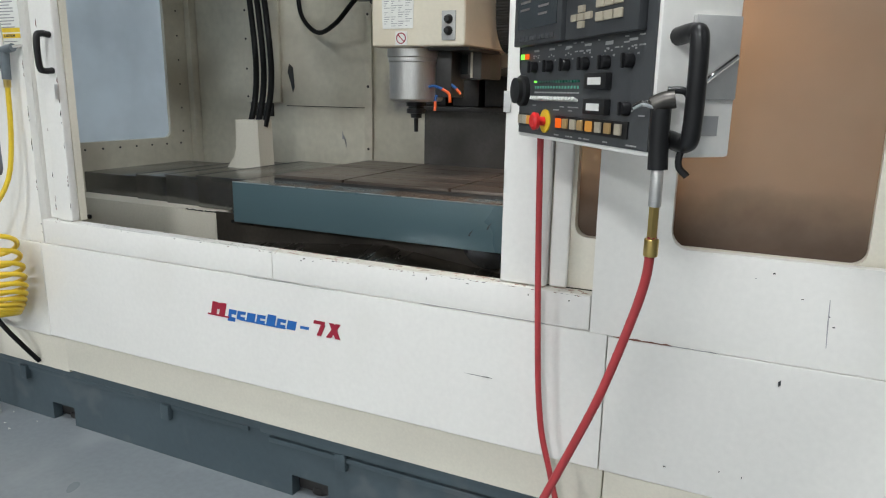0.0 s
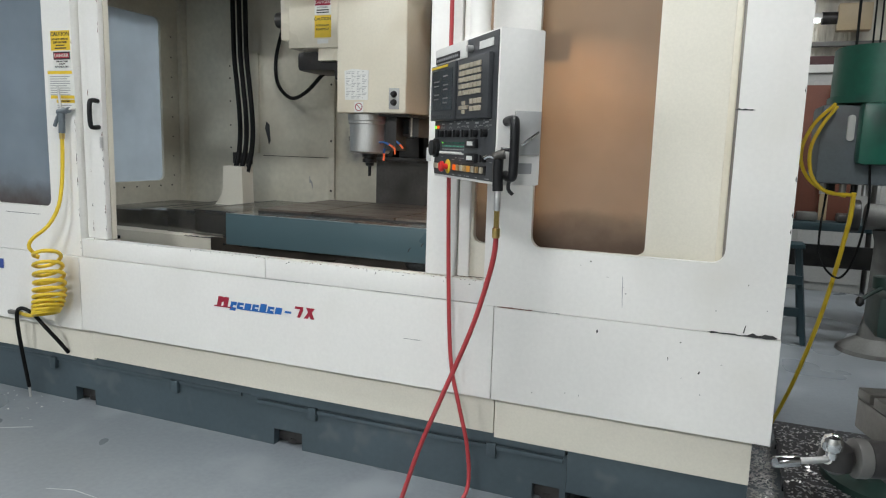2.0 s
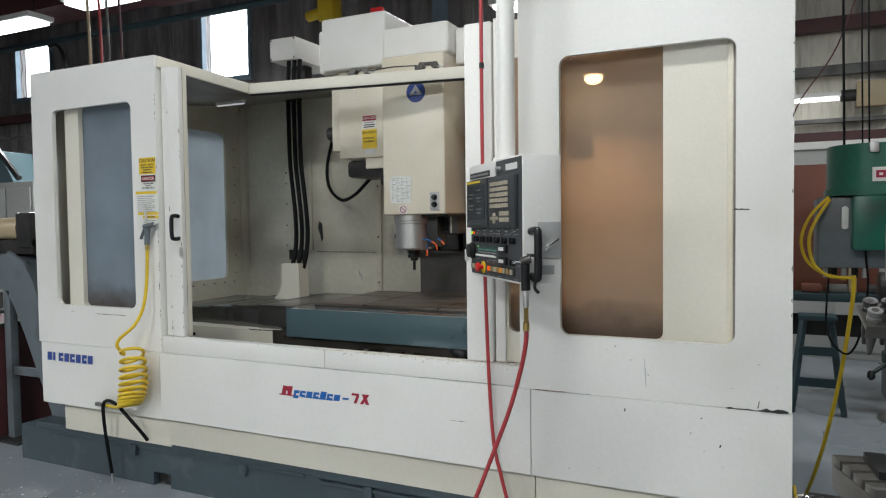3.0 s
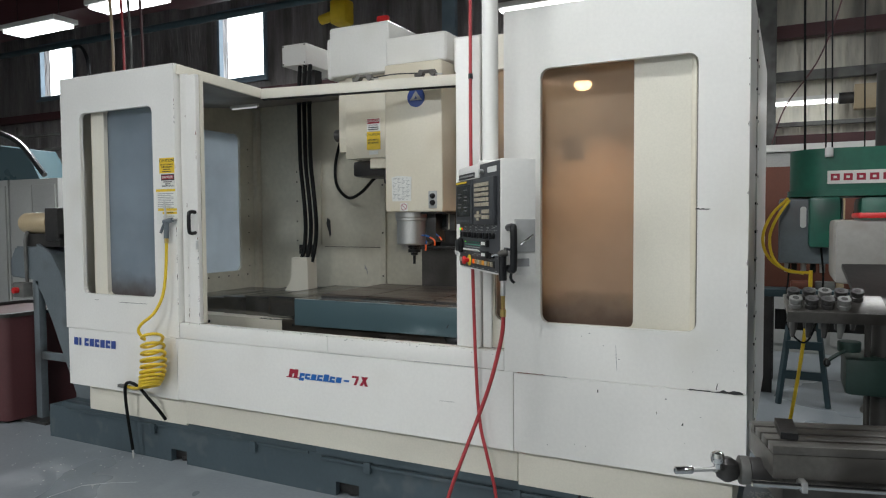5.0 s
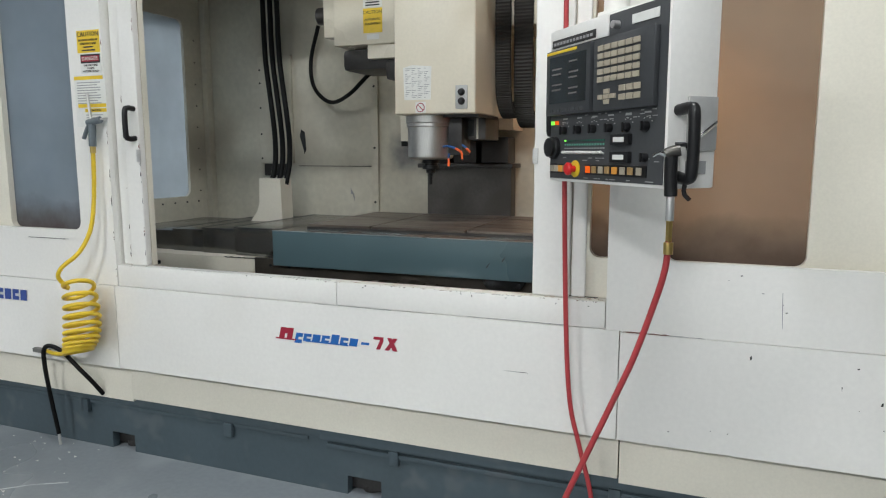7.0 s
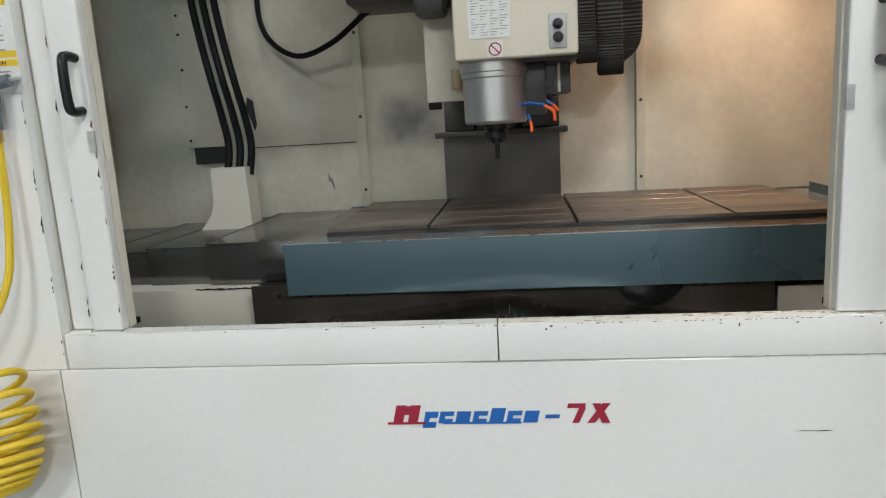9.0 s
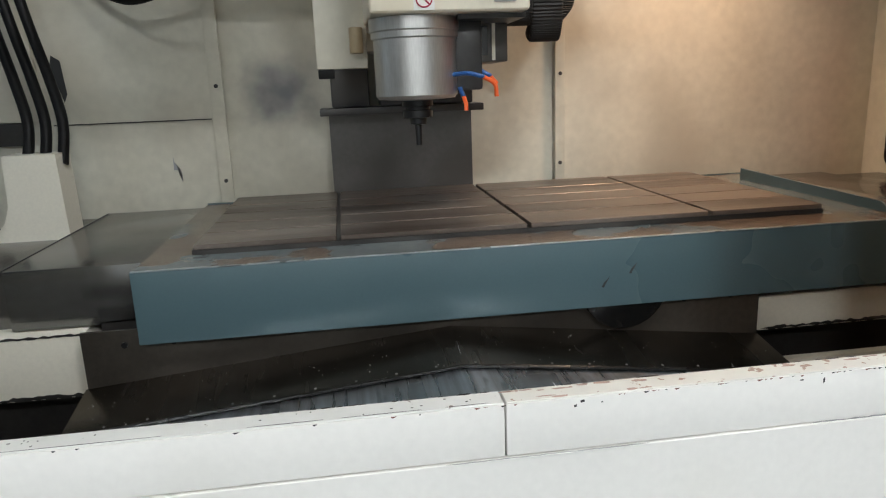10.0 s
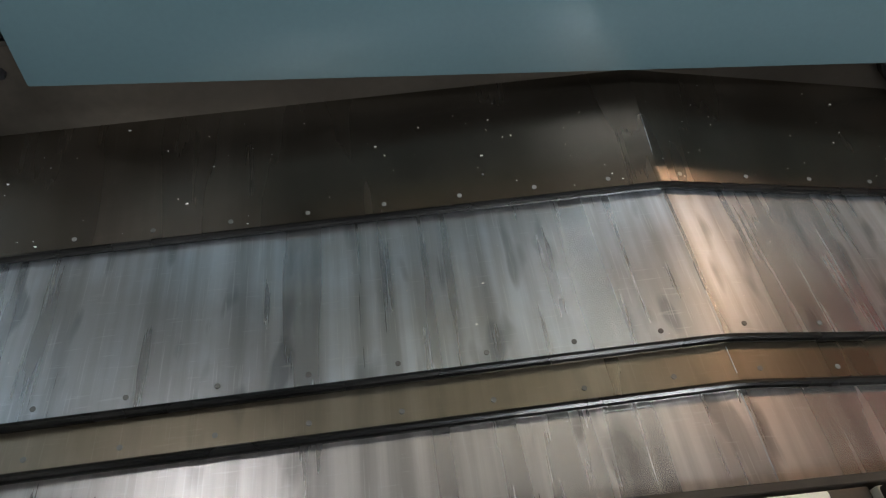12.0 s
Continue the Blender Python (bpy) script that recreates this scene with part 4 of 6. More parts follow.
part("changer_arm", boxed(-0.32, -0.20, 1.14, 1.3, 1.87, 1.98, 0.02), DARKMETAL, mc)
part("changer_stud", cyl(bm_new(), (-0.80, 1.25, 2.26), (-0.72, 1.25, 2.26), 0.05, seg=20, bevel=0.006), DARKMETAL, mc)
part("cable", tube(bm_new(), [(-1.08, 1.70, 2.3), (-1.155, 1.72, 2.08), (-1.11, 1.68, 1.90), (-0.95, 1.61, 1.795), (-0.75, 1.50, 1.83), (-0.55, 1.40, 1.94), (-0.40, 1.35, 2.0)], 0.013, 10, 8), RUBBER, mc, "looping black cable")
st = thing("warning_sticker", label="yellow and white danger and caution sticker on the tool changer", category="sticker")
y = 1.0995
part("panel", boxed(-0.43, -0.315, y - 0.003, y - 0.0005, 2.255, 2.345), LABELW, st)
part("header", boxed(-0.425, -0.32, y - 0.0045, y - 0.0032, 2.308, 2.342), REDINK, st)
words("word", "DANGER", 0.026, (-0.3725, y - 0.006, 2.325), LABELW, st)
part("panel", boxed(-0.43, -0.315, y - 0.003, y - 0.0005, 2.12, 2.25), LABELY, st)
words("word", "CAUTION", 0.026, (-0.3725, y - 0.005, 2.228), INK, st)
words("word", "AUTOMATIC", 0.0165, (-0.3725, y - 0.005, 2.19), INK, st)
words("word", "EQUIPMENT", 0.0165, (-0.3725, y - 0.005, 2.168), INK, st)
words("word", "AUTOMATIC", 0.013, (-0.3725, y - 0.005, 2.295), INK, st)
for z in (2.277, 2.263):
    part("print_bar", boxed(-0.415, -0.33, y - 0.0045, y - 0.0032, z, z + 0.007), INK, st)
part("blank_label", boxed(-0.41, -0.335, y - 0.003, y - 0.0005, 2.085, 2.112), LABELW, st)

# coolant hoses and chute on the rear wall
for x, xb in ((-1.440, -1.240), (-1.385, -1.187), (-1.330, -1.134)):
    part("drain_hose", tube(bm_new(), [(x, 1.62, 2.934), (x, 1.60, 2.70), (x, 1.60, 2.40), (x + 0.006, 1.60, 2.10), (x + 0.034, 1.59, 1.90), (x + 0.085, 1.55, 1.70), (x + 0.145, 1.48, 1.54), (xb + 0.002, 1.39, 1.40), (xb, 1.345, 1.27)], 0.0172, 12, 8), RUBBER, mc, "thick black hose")
    part("hose_clamp", cyl(bm_new(), (x, 1.60, 2.60), (x, 1.60, 2.64), 0.0205, seg=14), DARKMETAL, mc)
part("hose_plate", boxed(-1.598, -1.33, 1.735, 1.758, 1.395, 2.13, 0.003), INNER, mc)
part("hose_port", boxed(-1.572, -1.40, 1.74, 1.758, 1.31, 1.393), VOID, mc)
for z in (1.43, 1.6, 1.78, 1.95, 2.04):
    part("bolt", cyl(bm_new(), (-1.583, 1.733, z), (-1.583, 1.737, z), 0.007, seg=8), BLACK, mc)
part("chute", prism(bm_new(), [(-1.375, 1.02), (-1.122, 1.02), (-1.130, 1.308), (-1.287, 1.308), (-1.292, 1.15), (-1.31, 1.10)], 1.28, 1.40), CREAM, mc, "cream sheet metal chute")


def belt(pts, w, thick, pitch=0.0075):
    """A flat ribbed band along a smooth path, its width along x."""
    path = smooth_path(pts, 40)
    walk_, keep, acc = path[0], [path[0]], 0.0
    for p in path[1:]:
        acc += (p - walk_).length
        walk_ = p
        if acc >= pitch / 2:
            keep.append(p)
            acc = 0.0
    bm, rings = bm_new(), []
    for k, p in enumerate(keep):
        d = (keep[min(k + 1, len(keep) - 1)] - keep[max(k - 1, 0)]).normalized()
        nrm = d.cross(Vector((1, 0, 0))).normalized()
        t = thick * (0.5 if k % 2 else 0.36)
        hw = w * (0.5 if k % 2 else 0.485)
        rings.append([bm.verts.new(p + Vector((a * hw, 0, 0)) + nrm * b * t) for a, b in ((-1, -0.6), (-0.88, -1), (0.88, -1), (1, -0.6), (1, 0.6), (0.88, 1), (-0.88, 1), (-1, 0.6))])
    for a, b in zip(rings, rings[1:]):
        for k in range(8):
            bm.faces.new((a[k], a[(k + 1) % 8], b[(k + 1) % 8], b[k]))
    bm.faces.new(rings[0]), bm.faces.new(rings[-1])
    bmesh.ops.recalc_face_normals(bm, faces=bm.faces)
    return bm


for x, y, zb, w, lean in ((0.340, 1.20, 1.665, 0.085, 0.070), (0.440, 1.24, 1.615, 0.105, 0.105)):
    part("cable_belt", belt([(x, y, 2.45), (x, y, 2.1), (x + 0.004, y, zb + 0.14), (x + 0.01, y + 0.03, zb + 0.04), (x + 0.018, y + 0.09, zb), (x + 0.028, y + 0.15, zb + 0.04), (x + lean, y + 0.18, zb + 0.14), (x + lean, y + 0.18, 2.1), (x + lean, y + 0.18, 2.45)], w, 0.026), DUCTBLACK, mc, "ribbed black cable belt hanging in a loop")
jb = part("junction_box", boxed(-1.60, -1.345, 1.58, 2.15, 2.935, 3.115, 0.008), WHITE, mc, "cream junction box over the hoses")
for x in (-1.585, -1.36):
    for z in (2.95, 3.10):
        part("screw", cyl(bm_new(), (x, 1.58, z), (x, 1.576, z), 0.006, seg=8), DARKMETAL, jb)
part("box_bracket", boxed(-1.55, -1.42, 1.80, 1.90, 2.665, 2.934), DARKMETAL, mc)
mt = part("motor_plate", boxed(-0.70, -0.60, 1.68, 1.72, 2.70, 3.27, 0.006), REDPLASTIC, mc, "red motor end plate over the casing")
part("motor", cyl(bm_new(), (-0.53, 1.72, 2.70), (-0.53, 1.72, 3.16), 0.045, seg=20, bevel=0.01), STEEL, mc, "silver motor standing behind the casing")
for z in (3.05, 3.09):
    part("motor_pipe", tube(bm_new(), [(-0.50, 1.70, z), (-0.42, 1.68, z - 0.02), (-0.33, 1.66, 3.0)], 0.009, 8, 5), STEEL, mc)
part("pump_block", boxed(-0.38, -0.11, 1.66, 1.85, 2.87, 3.045, 0.03), GREYCAST, mc, "small grey block on the head")

part("vent_grille", boxed(0.84, 1.0, 1.748, 1.758, 2.045, 2.20, 0.003), VOID, mc, "dark square vent in the rear wall")
for _k in range(7):
    part("vent_slat", boxed(0.85, 0.99, 1.742, 1.7475, 2.06 + 0.019 * _k, 2.068 + 0.019 * _k), DARKMETAL, mc)
wl = thing("work_lamp", label="warm work lamp hung under the machine's roof", category="lamp")
part("shade", lathe(bm_new(), WORK_LAMP, [(0.075, -0.012), (0.078, 0.0), (0.05, 0.034), (0.03, 0.05)], 24), GREYPLATE, wl)
part("bulb", lathe(bm_new(), WORK_LAMP, [(0.012, -0.066), (0.040, -0.058), (0.056, -0.038), (0.056, -0.022), (0.046, -0.0135)], 20), WARMGLOW, wl)
part("stem", cyl(bm_new(), (WORK_LAMP[0], WORK_LAMP[1], WORK_LAMP[2] + 0.0505), (WORK_LAMP[0], WORK_LAMP[1], 2.582), 0.012, seg=10), GREYPLATE, wl)
rl = thing("roof_tube_lamp", label="slim white tube lamp fixed under the machine's roof", category="lamp")
part("housing", boxed(TUBE_LAMP[0] - 0.13, TUBE_LAMP[0] + 0.13, TUBE_LAMP[1] - 0.01, TUBE_LAMP[1] + 0.01, TUBE_LAMP[2] + 0.006, TUBE_LAMP[2] + 0.026), WHITE, rl)
part("tube", cyl(bm_new(), (TUBE_LAMP[0] - 0.12, TUBE_LAMP[1], TUBE_LAMP[2]), (TUBE_LAMP[0] + 0.12, TUBE_LAMP[1], TUBE_LAMP[2]), 0.0045, seg=12), DIMGLOW, rl)
# soot and rubbed marks on the rear wall
_rnd = random.Random(21)
for x0, z0, x1, z1, w in ((-0.89, 1.24, -0.865, 1.14, 0.0025), (-1.265, 1.63, -1.25, 1.46, 0.02)):
    part("rub_mark", prism(bm_new(), [(x0 - w * 0.4, z0), (x0 + w, z0 - 0.02), (x1 + w * 0.7, z1 + 0.03), (x1, z1), (x1 - w * 0.6, z1 + 0.05), (x0 - w, z0 - 0.05)], 1.7570, 1.7592), GREYINK if w < 0.01 else INK, mc, smooth=False)

# ---- marks and stickers on the front ----


def mark(outline, mat, parent, y, name="scratch", t=0.0006):
    return part(name, prism(bm_new(), outline, y - t, y), mat, parent, smooth=False)


def jagged(x0, x1, z, h, seed):
    rnd = random.Random(seed)
    n = max(6, int((x1 - x0) / 0.012))
    xs = [x0 + (x1 - x0) * i / n for i in range(n + 1)]
    top = [(x, z + h * (0.2 + 0.8 * rnd.random())) for x in xs]
    bot = [(x, z - h * (0.1 + 0.5 * rnd.random())) for x in reversed(xs)]
    return [(x0 - 0.004, z)] + top[1:-1] + [(x1 + 0.004, z)] + bot[1:-1]


mark(jagged(1.945, 2.172, 0.853, 0.006, 1), INK, rp, -0.0065)
mark(jagged(2.08, 2.17, 0.858, 0.010, 2), INK, rp, -0.0072)
mark(jagged(0.56, 0.95, 0.858, 0.0022, 3), GREYINK, midp, -0.0045)
mark(jagged(0.714, 0.80, 0.664, 0.0022, 4), INK, midp, -0.0045)
mark(jagged(1.15, 1.40, 0.853, 0.0025, 5), GREYINK, rp, -0.0066)
mark(jagged(-1.73, -1.46, 1.062, 0.0025, 6), INK, lp, -0.0006)
mark(jagged(-1.98, -1.93, 1.068, 0.002, 7), INK, lp, -0.0006)
mark(jagged(1.97, 2.03, 1.648, 0.006, 8), INK, rp, -0.0006)
mark([(1.627, 1.025), (1.6285, 1.025), (1.6315, 0.965), (1.6340, 0.907), (1.6325, 0.907), (1.6285, 0.965)], GREYINK, rp, -0.0006)
mark([(2.060, 0.862), (2.066, 0.890), (2.069, 0.890), (2.064, 0.862)], INK, rp, -0.0006)
mark([(1.925, 0.700), (1.929, 0.700), (1.927, 0.688), (1.920, 0.689)], INK, rp, -0.0066)
mark([(1.811, 0.738), (1.814, 0.738), (1.813, 0.722)], INK, rp, -0.0066)
mark(jagged(1.14, 1.29, 0.8535, 0.004, 50), RUST, rp, -0.0068)
mark(jagged(-0.10, 0.25, 0.8545, 0.0015, 51), GREYINK, midp, -0.0045)
_rnd = random.Random(11)
for _k in range(24):
    side = _k % 3
    px, pz = ((_rnd.uniform(1.2, 2.15), _rnd.uniform(0.87, 1.07)), (_rnd.uniform(1.2, 2.15), _rnd.uniform(0.5, 0.83)), (_rnd.uniform(0.05, 1.05), _rnd.uniform(0.93, 0.948)))[side]
    w, h = _rnd.uniform(0.002, 0.007), _rnd.uniform(0.002, 0.006) * (4 if _rnd.random() < 0.15 else 1)
    mark([(px, pz), (px + w, pz + h * 0.3), (px + w * 0.8, pz + h), (px - w * 0.2, pz + h * 0.7)], INK, (rp, rp, sl)[side], (-0.0005, -0.0065, -0.0005)[side], "paint_chip")
for _k in range(60):
    px = _rnd.uniform(-1.15, 1.06) if _k % 3 == 0 else _rnd.uniform(0.02, 1.06)
    w = _rnd.uniform(0.003, 0.012)
    mark([(px, 0.9505), (px + w * 0.3, 0.9505 - _rnd.uniform(0.001, 0.0035)), (px + w, 0.9505)], RUST if _k % 2 else INK, sl, -0.0004, "paint_chip")
for _k in range(22):
    pz = _rnd.uniform(0.9, 2.5)
    h = _rnd.uniform(0.006, 0.03)
    px = (-1.169, 2.181, -1.004)[_k % 3]
    mark([(px, pz), (px - 0.004, pz + h * 0.4), (px, pz + h)], INK, lp, (-0.0006, -0.0006, 0.0294)[_k % 3], "paint_chip")


def flake(x, y, w, d, rnd):
    """An uneven patch of lost paint lying on the sill's top."""
    n = 9
    out = [(x + w * math.cos(6.283 * k / n) * rnd.uniform(0.55, 1.1), y + d * math.sin(6.283 * k / n) * rnd.uniform(0.5, 1.1)) for k in range(n)]
    return prism(bm_new(), out, 0.9541, 0.9546, axis="z")


_rnd = random.Random(77)
for _k in range(54):
    px = _rnd.uniform(-1.1, 1.03)
    part("paint_chip", flake(px, 0.0475, _rnd.uniform(0.003, 0.020), _rnd.uniform(0.0008, 0.0030), _rnd), DARKMETAL, sl, smooth=False)
for _k in range(26):
    px = _rnd.uniform(0.01, 0.30) if _k % 2 else _rnd.uniform(0.02, 1.03)
    part("paint_chip", flake(px, _rnd.choice((0.006, 0.012, 0.036, 0.042)), _rnd.uniform(0.004, 0.022), _rnd.uniform(0.002, 0.006), _rnd), BAREPRIMER, sl, smooth=False)
for _k in range(22):
    part("paint_chip", flake(_rnd.uniform(-1.1, 0.0), _rnd.uniform(0.006, 0.04), _rnd.uniform(0.0012, 0.0035), _rnd.uniform(0.001, 0.0022), _rnd), DARKMETAL, sl, smooth=False)
for x0, x1, yy in ((-0.42, -0.30, 0.0055), (-0.27, -0.14, 0.006), (-0.10, -0.03, 0.0065), (-0.80, -0.55, 0.005)):
    part("scratch", prism(bm_new(), [(x0, yy), ((x0 + x1) / 2, yy - 0.0006), (x1, yy + 0.0004), ((x0 + x1) / 2, yy + 0.0006)], 0.9541, 0.9546, axis="z"), DARKMETAL, sl, smooth=False)


_rnd = random.Random(31)
for _k in range(40):
    pz = _rnd.uniform(0.87, 1.55) if _k % 4 else _rnd.uniform(1.5, 2.5)
    h, w = _rnd.uniform(0.005, 0.035), _rnd.uniform(0.002, 0.006)
    px, yy = ((-1.169, -0.0006), (-1.0015, 0.0154), (-1.0885, 0.0154))[_k % 3]
    mark([(px, pz), (px - w, pz + h * 0.3), (px - w * 0.5, pz + h * 0.7), (px, pz + h)], INK if _k % 2 else RUST, lp, yy, "paint_chip")
# crud on the bed edges; the top one also paints way cover shade
mark(jagged(-1.16, -0.80, 0.886, 0.006, 40), DARKMETAL, mc, 0.7495, "dark_band")
mark(jagged(-1.16, -0.94, 0.722, 0.010, 41), DARKMETAL, mc, 0.7495, "dark_band")
mark(jagged(0.95, 1.55, 0.735, 0.009, 42), DARKMETAL, mc, 0.7495, "dark_band")


def glyph(x, z, w, h, mat, parent, y, slant=0.25, hole=1):
    """A slanted block, with an open notch (1: to the right, 2: below, 3: both sides) standing for one character of a maker's mark."""
    notch = {0: [], 1: [(1, 0.36), (0.42, 0.36), (0.42, 0.62), (1, 0.62)], 2: [], 3: [(1, 0.30), (0.64, 0.36), (0.64, 0.62), (1, 0.70)]}[hole]
    pts = [(0, 0), (1, 0)] + notch + [(1, 1), (0, 1)]
    if hole == 2:
        pts = [(0, 0), (0.34, 0), (0.34, 0.60), (0.68, 0.60), (0.68, 0), (1, 0), (1, 1), (0, 1)]
    if hole == 3:
        pts += [(0, 0.70), (0.36, 0.62), (0.36, 0.36), (0, 0.30)]
    return part("mark_block", prism(bm_new(), [(x + u * w + slant * v * h, z + v * h) for u, v in pts], y - 0.0012, y - 0.0004), mat, parent, smooth=False)


badge = thing("model_badge", label="red and blue slanted maker's mark on the front panel", category="badge")
glyph(-0.282, 0.690, 0.026, 0.052, REDINK, badge, -0.004, hole=0)
glyph(-0.244, 0.690, 0.026, 0.052, REDINK, badge, -0.004, hole=0)
glyph(-0.262, 0.716, 0.03, 0.024, REDINK, badge, -0.0046, hole=0)
glyph(-0.296, 0.690, 0.10, 0.006, REDINK, badge, -0.0046, hole=0)
glyph(-0.205, 0.680, 0.034, 0.044, BLUEINK, badge, -0.004)
for _k in range(6):
    glyph(-0.163 + 0.0435 * _k, 0.692, 0.036, 0.032 + (0.008 if _k == 3 else 0), BLUEINK, badge, -0.004, 0.25, (1, 0, 1, 0, 1, 0)[_k])
glyph(-0.150, 0.690, 0.20, 0.005, BLUEINK, badge, -0.0046, hole=0)
glyph(0.110, 0.703, 0.036, 0.010, BLUEINK, badge, -0.004, hole=0)
glyph(0.166, 0.730, 0.044, 0.012, REDINK, badge, -0.004, hole=0)
glyph(0.178, 0.690, 0.017, 0.040, REDINK, badge, -0.0041, 0.45, hole=0)
glyph(0.215, 0.690, 0.020, 0.052, REDINK, badge, -0.004, 0.75, hole=0)
glyph(0.252, 0.690, 0.020, 0.052, REDINK, badge, -0.0046, -0.45, hole=0)
badge = thing("maker_badge", label="row of navy blue block marks on the front panel", category="badge")
for _k in range(8):
    glyph(-2.200 + 0.0555 * _k, 0.738, 0.020 if _k == 1 else 0.043, 0.054, NAVYINK, badge, -0.006, 0.06, (0, 0, 1, 0, 1, 0, 1, 0)[_k])

SY0 = -0.0006
st = thing("caution_sticker", label="yellow caution sticker with black print on the front panel", category="sticker")
part("panel", boxed(-1.312, -1.178, SY0 - 0.001, SY0, 1.918, 2.016), LABELY, st)
words("word", "CAUTION", 0.029, (-1.245, SY0 - 0.002, 1.998), INK, st)
words("word", "DO NOT OPERATE", 0.0135, (-1.245, SY0 - 0.002, 1.973), INK, st)
words("word", "THIS MACHINE", 0.0145, (-1.245, SY0 - 0.002, 1.957), INK, st)
for z, w in ((1.940, 0.06), (1.926, 0.08)):
    part("print_bar", boxed(-1.245 - w / 2, -1.245 + w / 2, SY0 - 0.002, SY0 - 0.0012, z, z + 0.006), INK, st)
st = thing("danger_sticker", label="white danger sticker with a red header on the panel", category="sticker")
part("panel", boxed(-1.300, -1.176, SY0 - 0.001, SY0, 1.828, 1.914), LABELW, st)
part("header", boxed(-1.296, -1.180, SY0 - 0.002, SY0 - 0.0012, 1.872, 1.911), INK, st)
part("header_band", boxed(-1.290, -1.186, SY0 - 0.003, SY0 - 0.0022, 1.879, 1.904), REDINK, st)
words("word", "DANGER", 0.024, (-1.238, SY0 - 0.004, 1.8915), LABELW, st)
words("word", "THIS MACHINE", 0.0125, (-1.238, SY0 - 0.002, 1.862), INK, st)
words("word", "STARTS", 0.0125, (-1.238, SY0 - 0.002, 1.849), INK, st)
words("word", "AUTOMATICALLY", 0.0125, (-1.238, SY0 - 0.002, 1.836), INK, st)
st = thing("instruction_sticker", label="white instruction sticker with yellow bands and small print", category="sticker")
part("panel", boxed(-1.345, -1.160, SY0 - 0.001, SY0, 1.590, 1.822), LABELW, st)
part("band", boxed(-1.345, -1.172, SY0 - 0.002, SY0 - 0.0012, 1.800, 1.816), LABELY, st)
part("band", boxed(-1.330, -1.162, SY0 - 0.002, SY0 - 0.0012, 1.676, 1.692), LABELY, st)
part("band", boxed(-1.290, -1.162, SY0 - 0.002, SY0 - 0.0012, 1.655, 1.671), LABELY, st)
words("word", "CAUTION", 0.014, (-1.225, SY0 - 0.0026, 1.663), INK, st)
for _k in range(9):
    z = 1.785 - 0.0115 * _k
    part("print_bar", boxed(-1.330, -1.190 - 0.02 * (_k % 3 == 1), SY0 - 0.002, SY0 - 0.0012, z, z + 0.004), GREYINK, st)
for _k in range(4):
    z = 1.640 - 0.012 * _k
    part("print_bar", boxed(-1.285, -1.185 - 0.025 * (_k % 2), SY0 - 0.002, SY0 - 0.0012, z, z + 0.004), GREYINK, st)

# ---- air gun with coiled yellow hose ----
g = thing("air_blow_gun", label="grey air blow gun hung on the front panel", category="air gun")
GX, GY = -1.222, -0.035
part("grip", tube(bm_new(), [(GX - 0.002, GY, 1.500), (GX, GY, 1.54), (GX + 0.004, GY, 1.60)], 0.0165, 12, 6), LATHEGREY, g)
part("head", tube(bm_new(), [(GX - 0.02, GY, 1.605), (GX + 0.02, GY, 1.612), (GX + 0.055, GY, 1.618)], 0.0155, 12, 6), LATHEGREY, g)
part("trigger", tube(bm_new(), [(GX - 0.012, GY, 1.60), (GX - 0.03, GY, 1.575), (GX - 0.052, GY, 1.535)], 0.0095, 10, 6), LATHEGREY, g)
part("nozzle", tube(bm_new(), [(GX + 0.0, GY, 1.615), (GX - 0.006, GY, 1.66), (GX - 0.014, GY, 1.735)], 0.0065, 10, 6), STEEL, g, "thin steel nozzle")
part("hanger_hook", tube(bm_new(), [(GX + 0.05, GY, 1.62), (GX + 0.058, -0.01, 1.625), (GX + 0.058, 0.0, 1.625)], 0.006, 8, 4), STEEL, g)
part("fitting", cyl(bm_new(), (GX - 0.003, GY, 1.470), (GX - 0.002, GY, 1.502), 0.013, seg=12), BRASS, g)
h = thing("coiled_air_hose", label="yellow coiled air hose hanging from the air gun", category="hose")
CX, CY, CR = -1.300, -0.100, 0.075
pts = [(GX - 0.003, GY, 1.472), (GX - 0.004, GY - 0.004, 1.36), (GX - 0.008, GY - 0.012, 1.24), (GX - 0.02, GY - 0.03, 1.12), (GX - 0.055, GY - 0.07, 1.02), (GX - 0.12, GY - 0.11, 0.955), (CX - CR * 0.85, CY - 0.05, 0.905)]
turns, steps = 11, 16
for _k in range(turns * steps + 1):
    u = _k / (turns * steps)
    a = math.pi + 2 * math.pi * _k / steps
    zz = 0.885 - 0.335 * (1 - (1 - u) ** 1.9)
    rr = CR * (0.88 + 0.20 * math.sin(math.pi * min(1, u * 1.15)) + 0.04 * math.sin(_k * 0.37))
    pts.append((CX + rr * math.cos(a) - 0.025 * u + 0.012 * math.sin(5 * u), CY + rr * 0.85 * math.sin(a), zz + (0.020 + 0.018 * (1 - u)) * math.cos(a + 0.5)))
pts += [(CX - 0.17, CY + 0.02, 0.515), (CX - 0.26, CY + 0.05, 0.502), (CX - 0.34, -0.02, 0.497)]
part("hose", tube(bm_new(), pts, 0.0098, 10, 3), YELLOW, h)
part("wall_fitting", boxed(-1.73, -1.63, -0.03, -0.0065, 0.484, 0.506, 0.004), GREYCAST, h)
c = thing("black_cable", label="stiff black cable looped at the machine's skirt", category="cable")
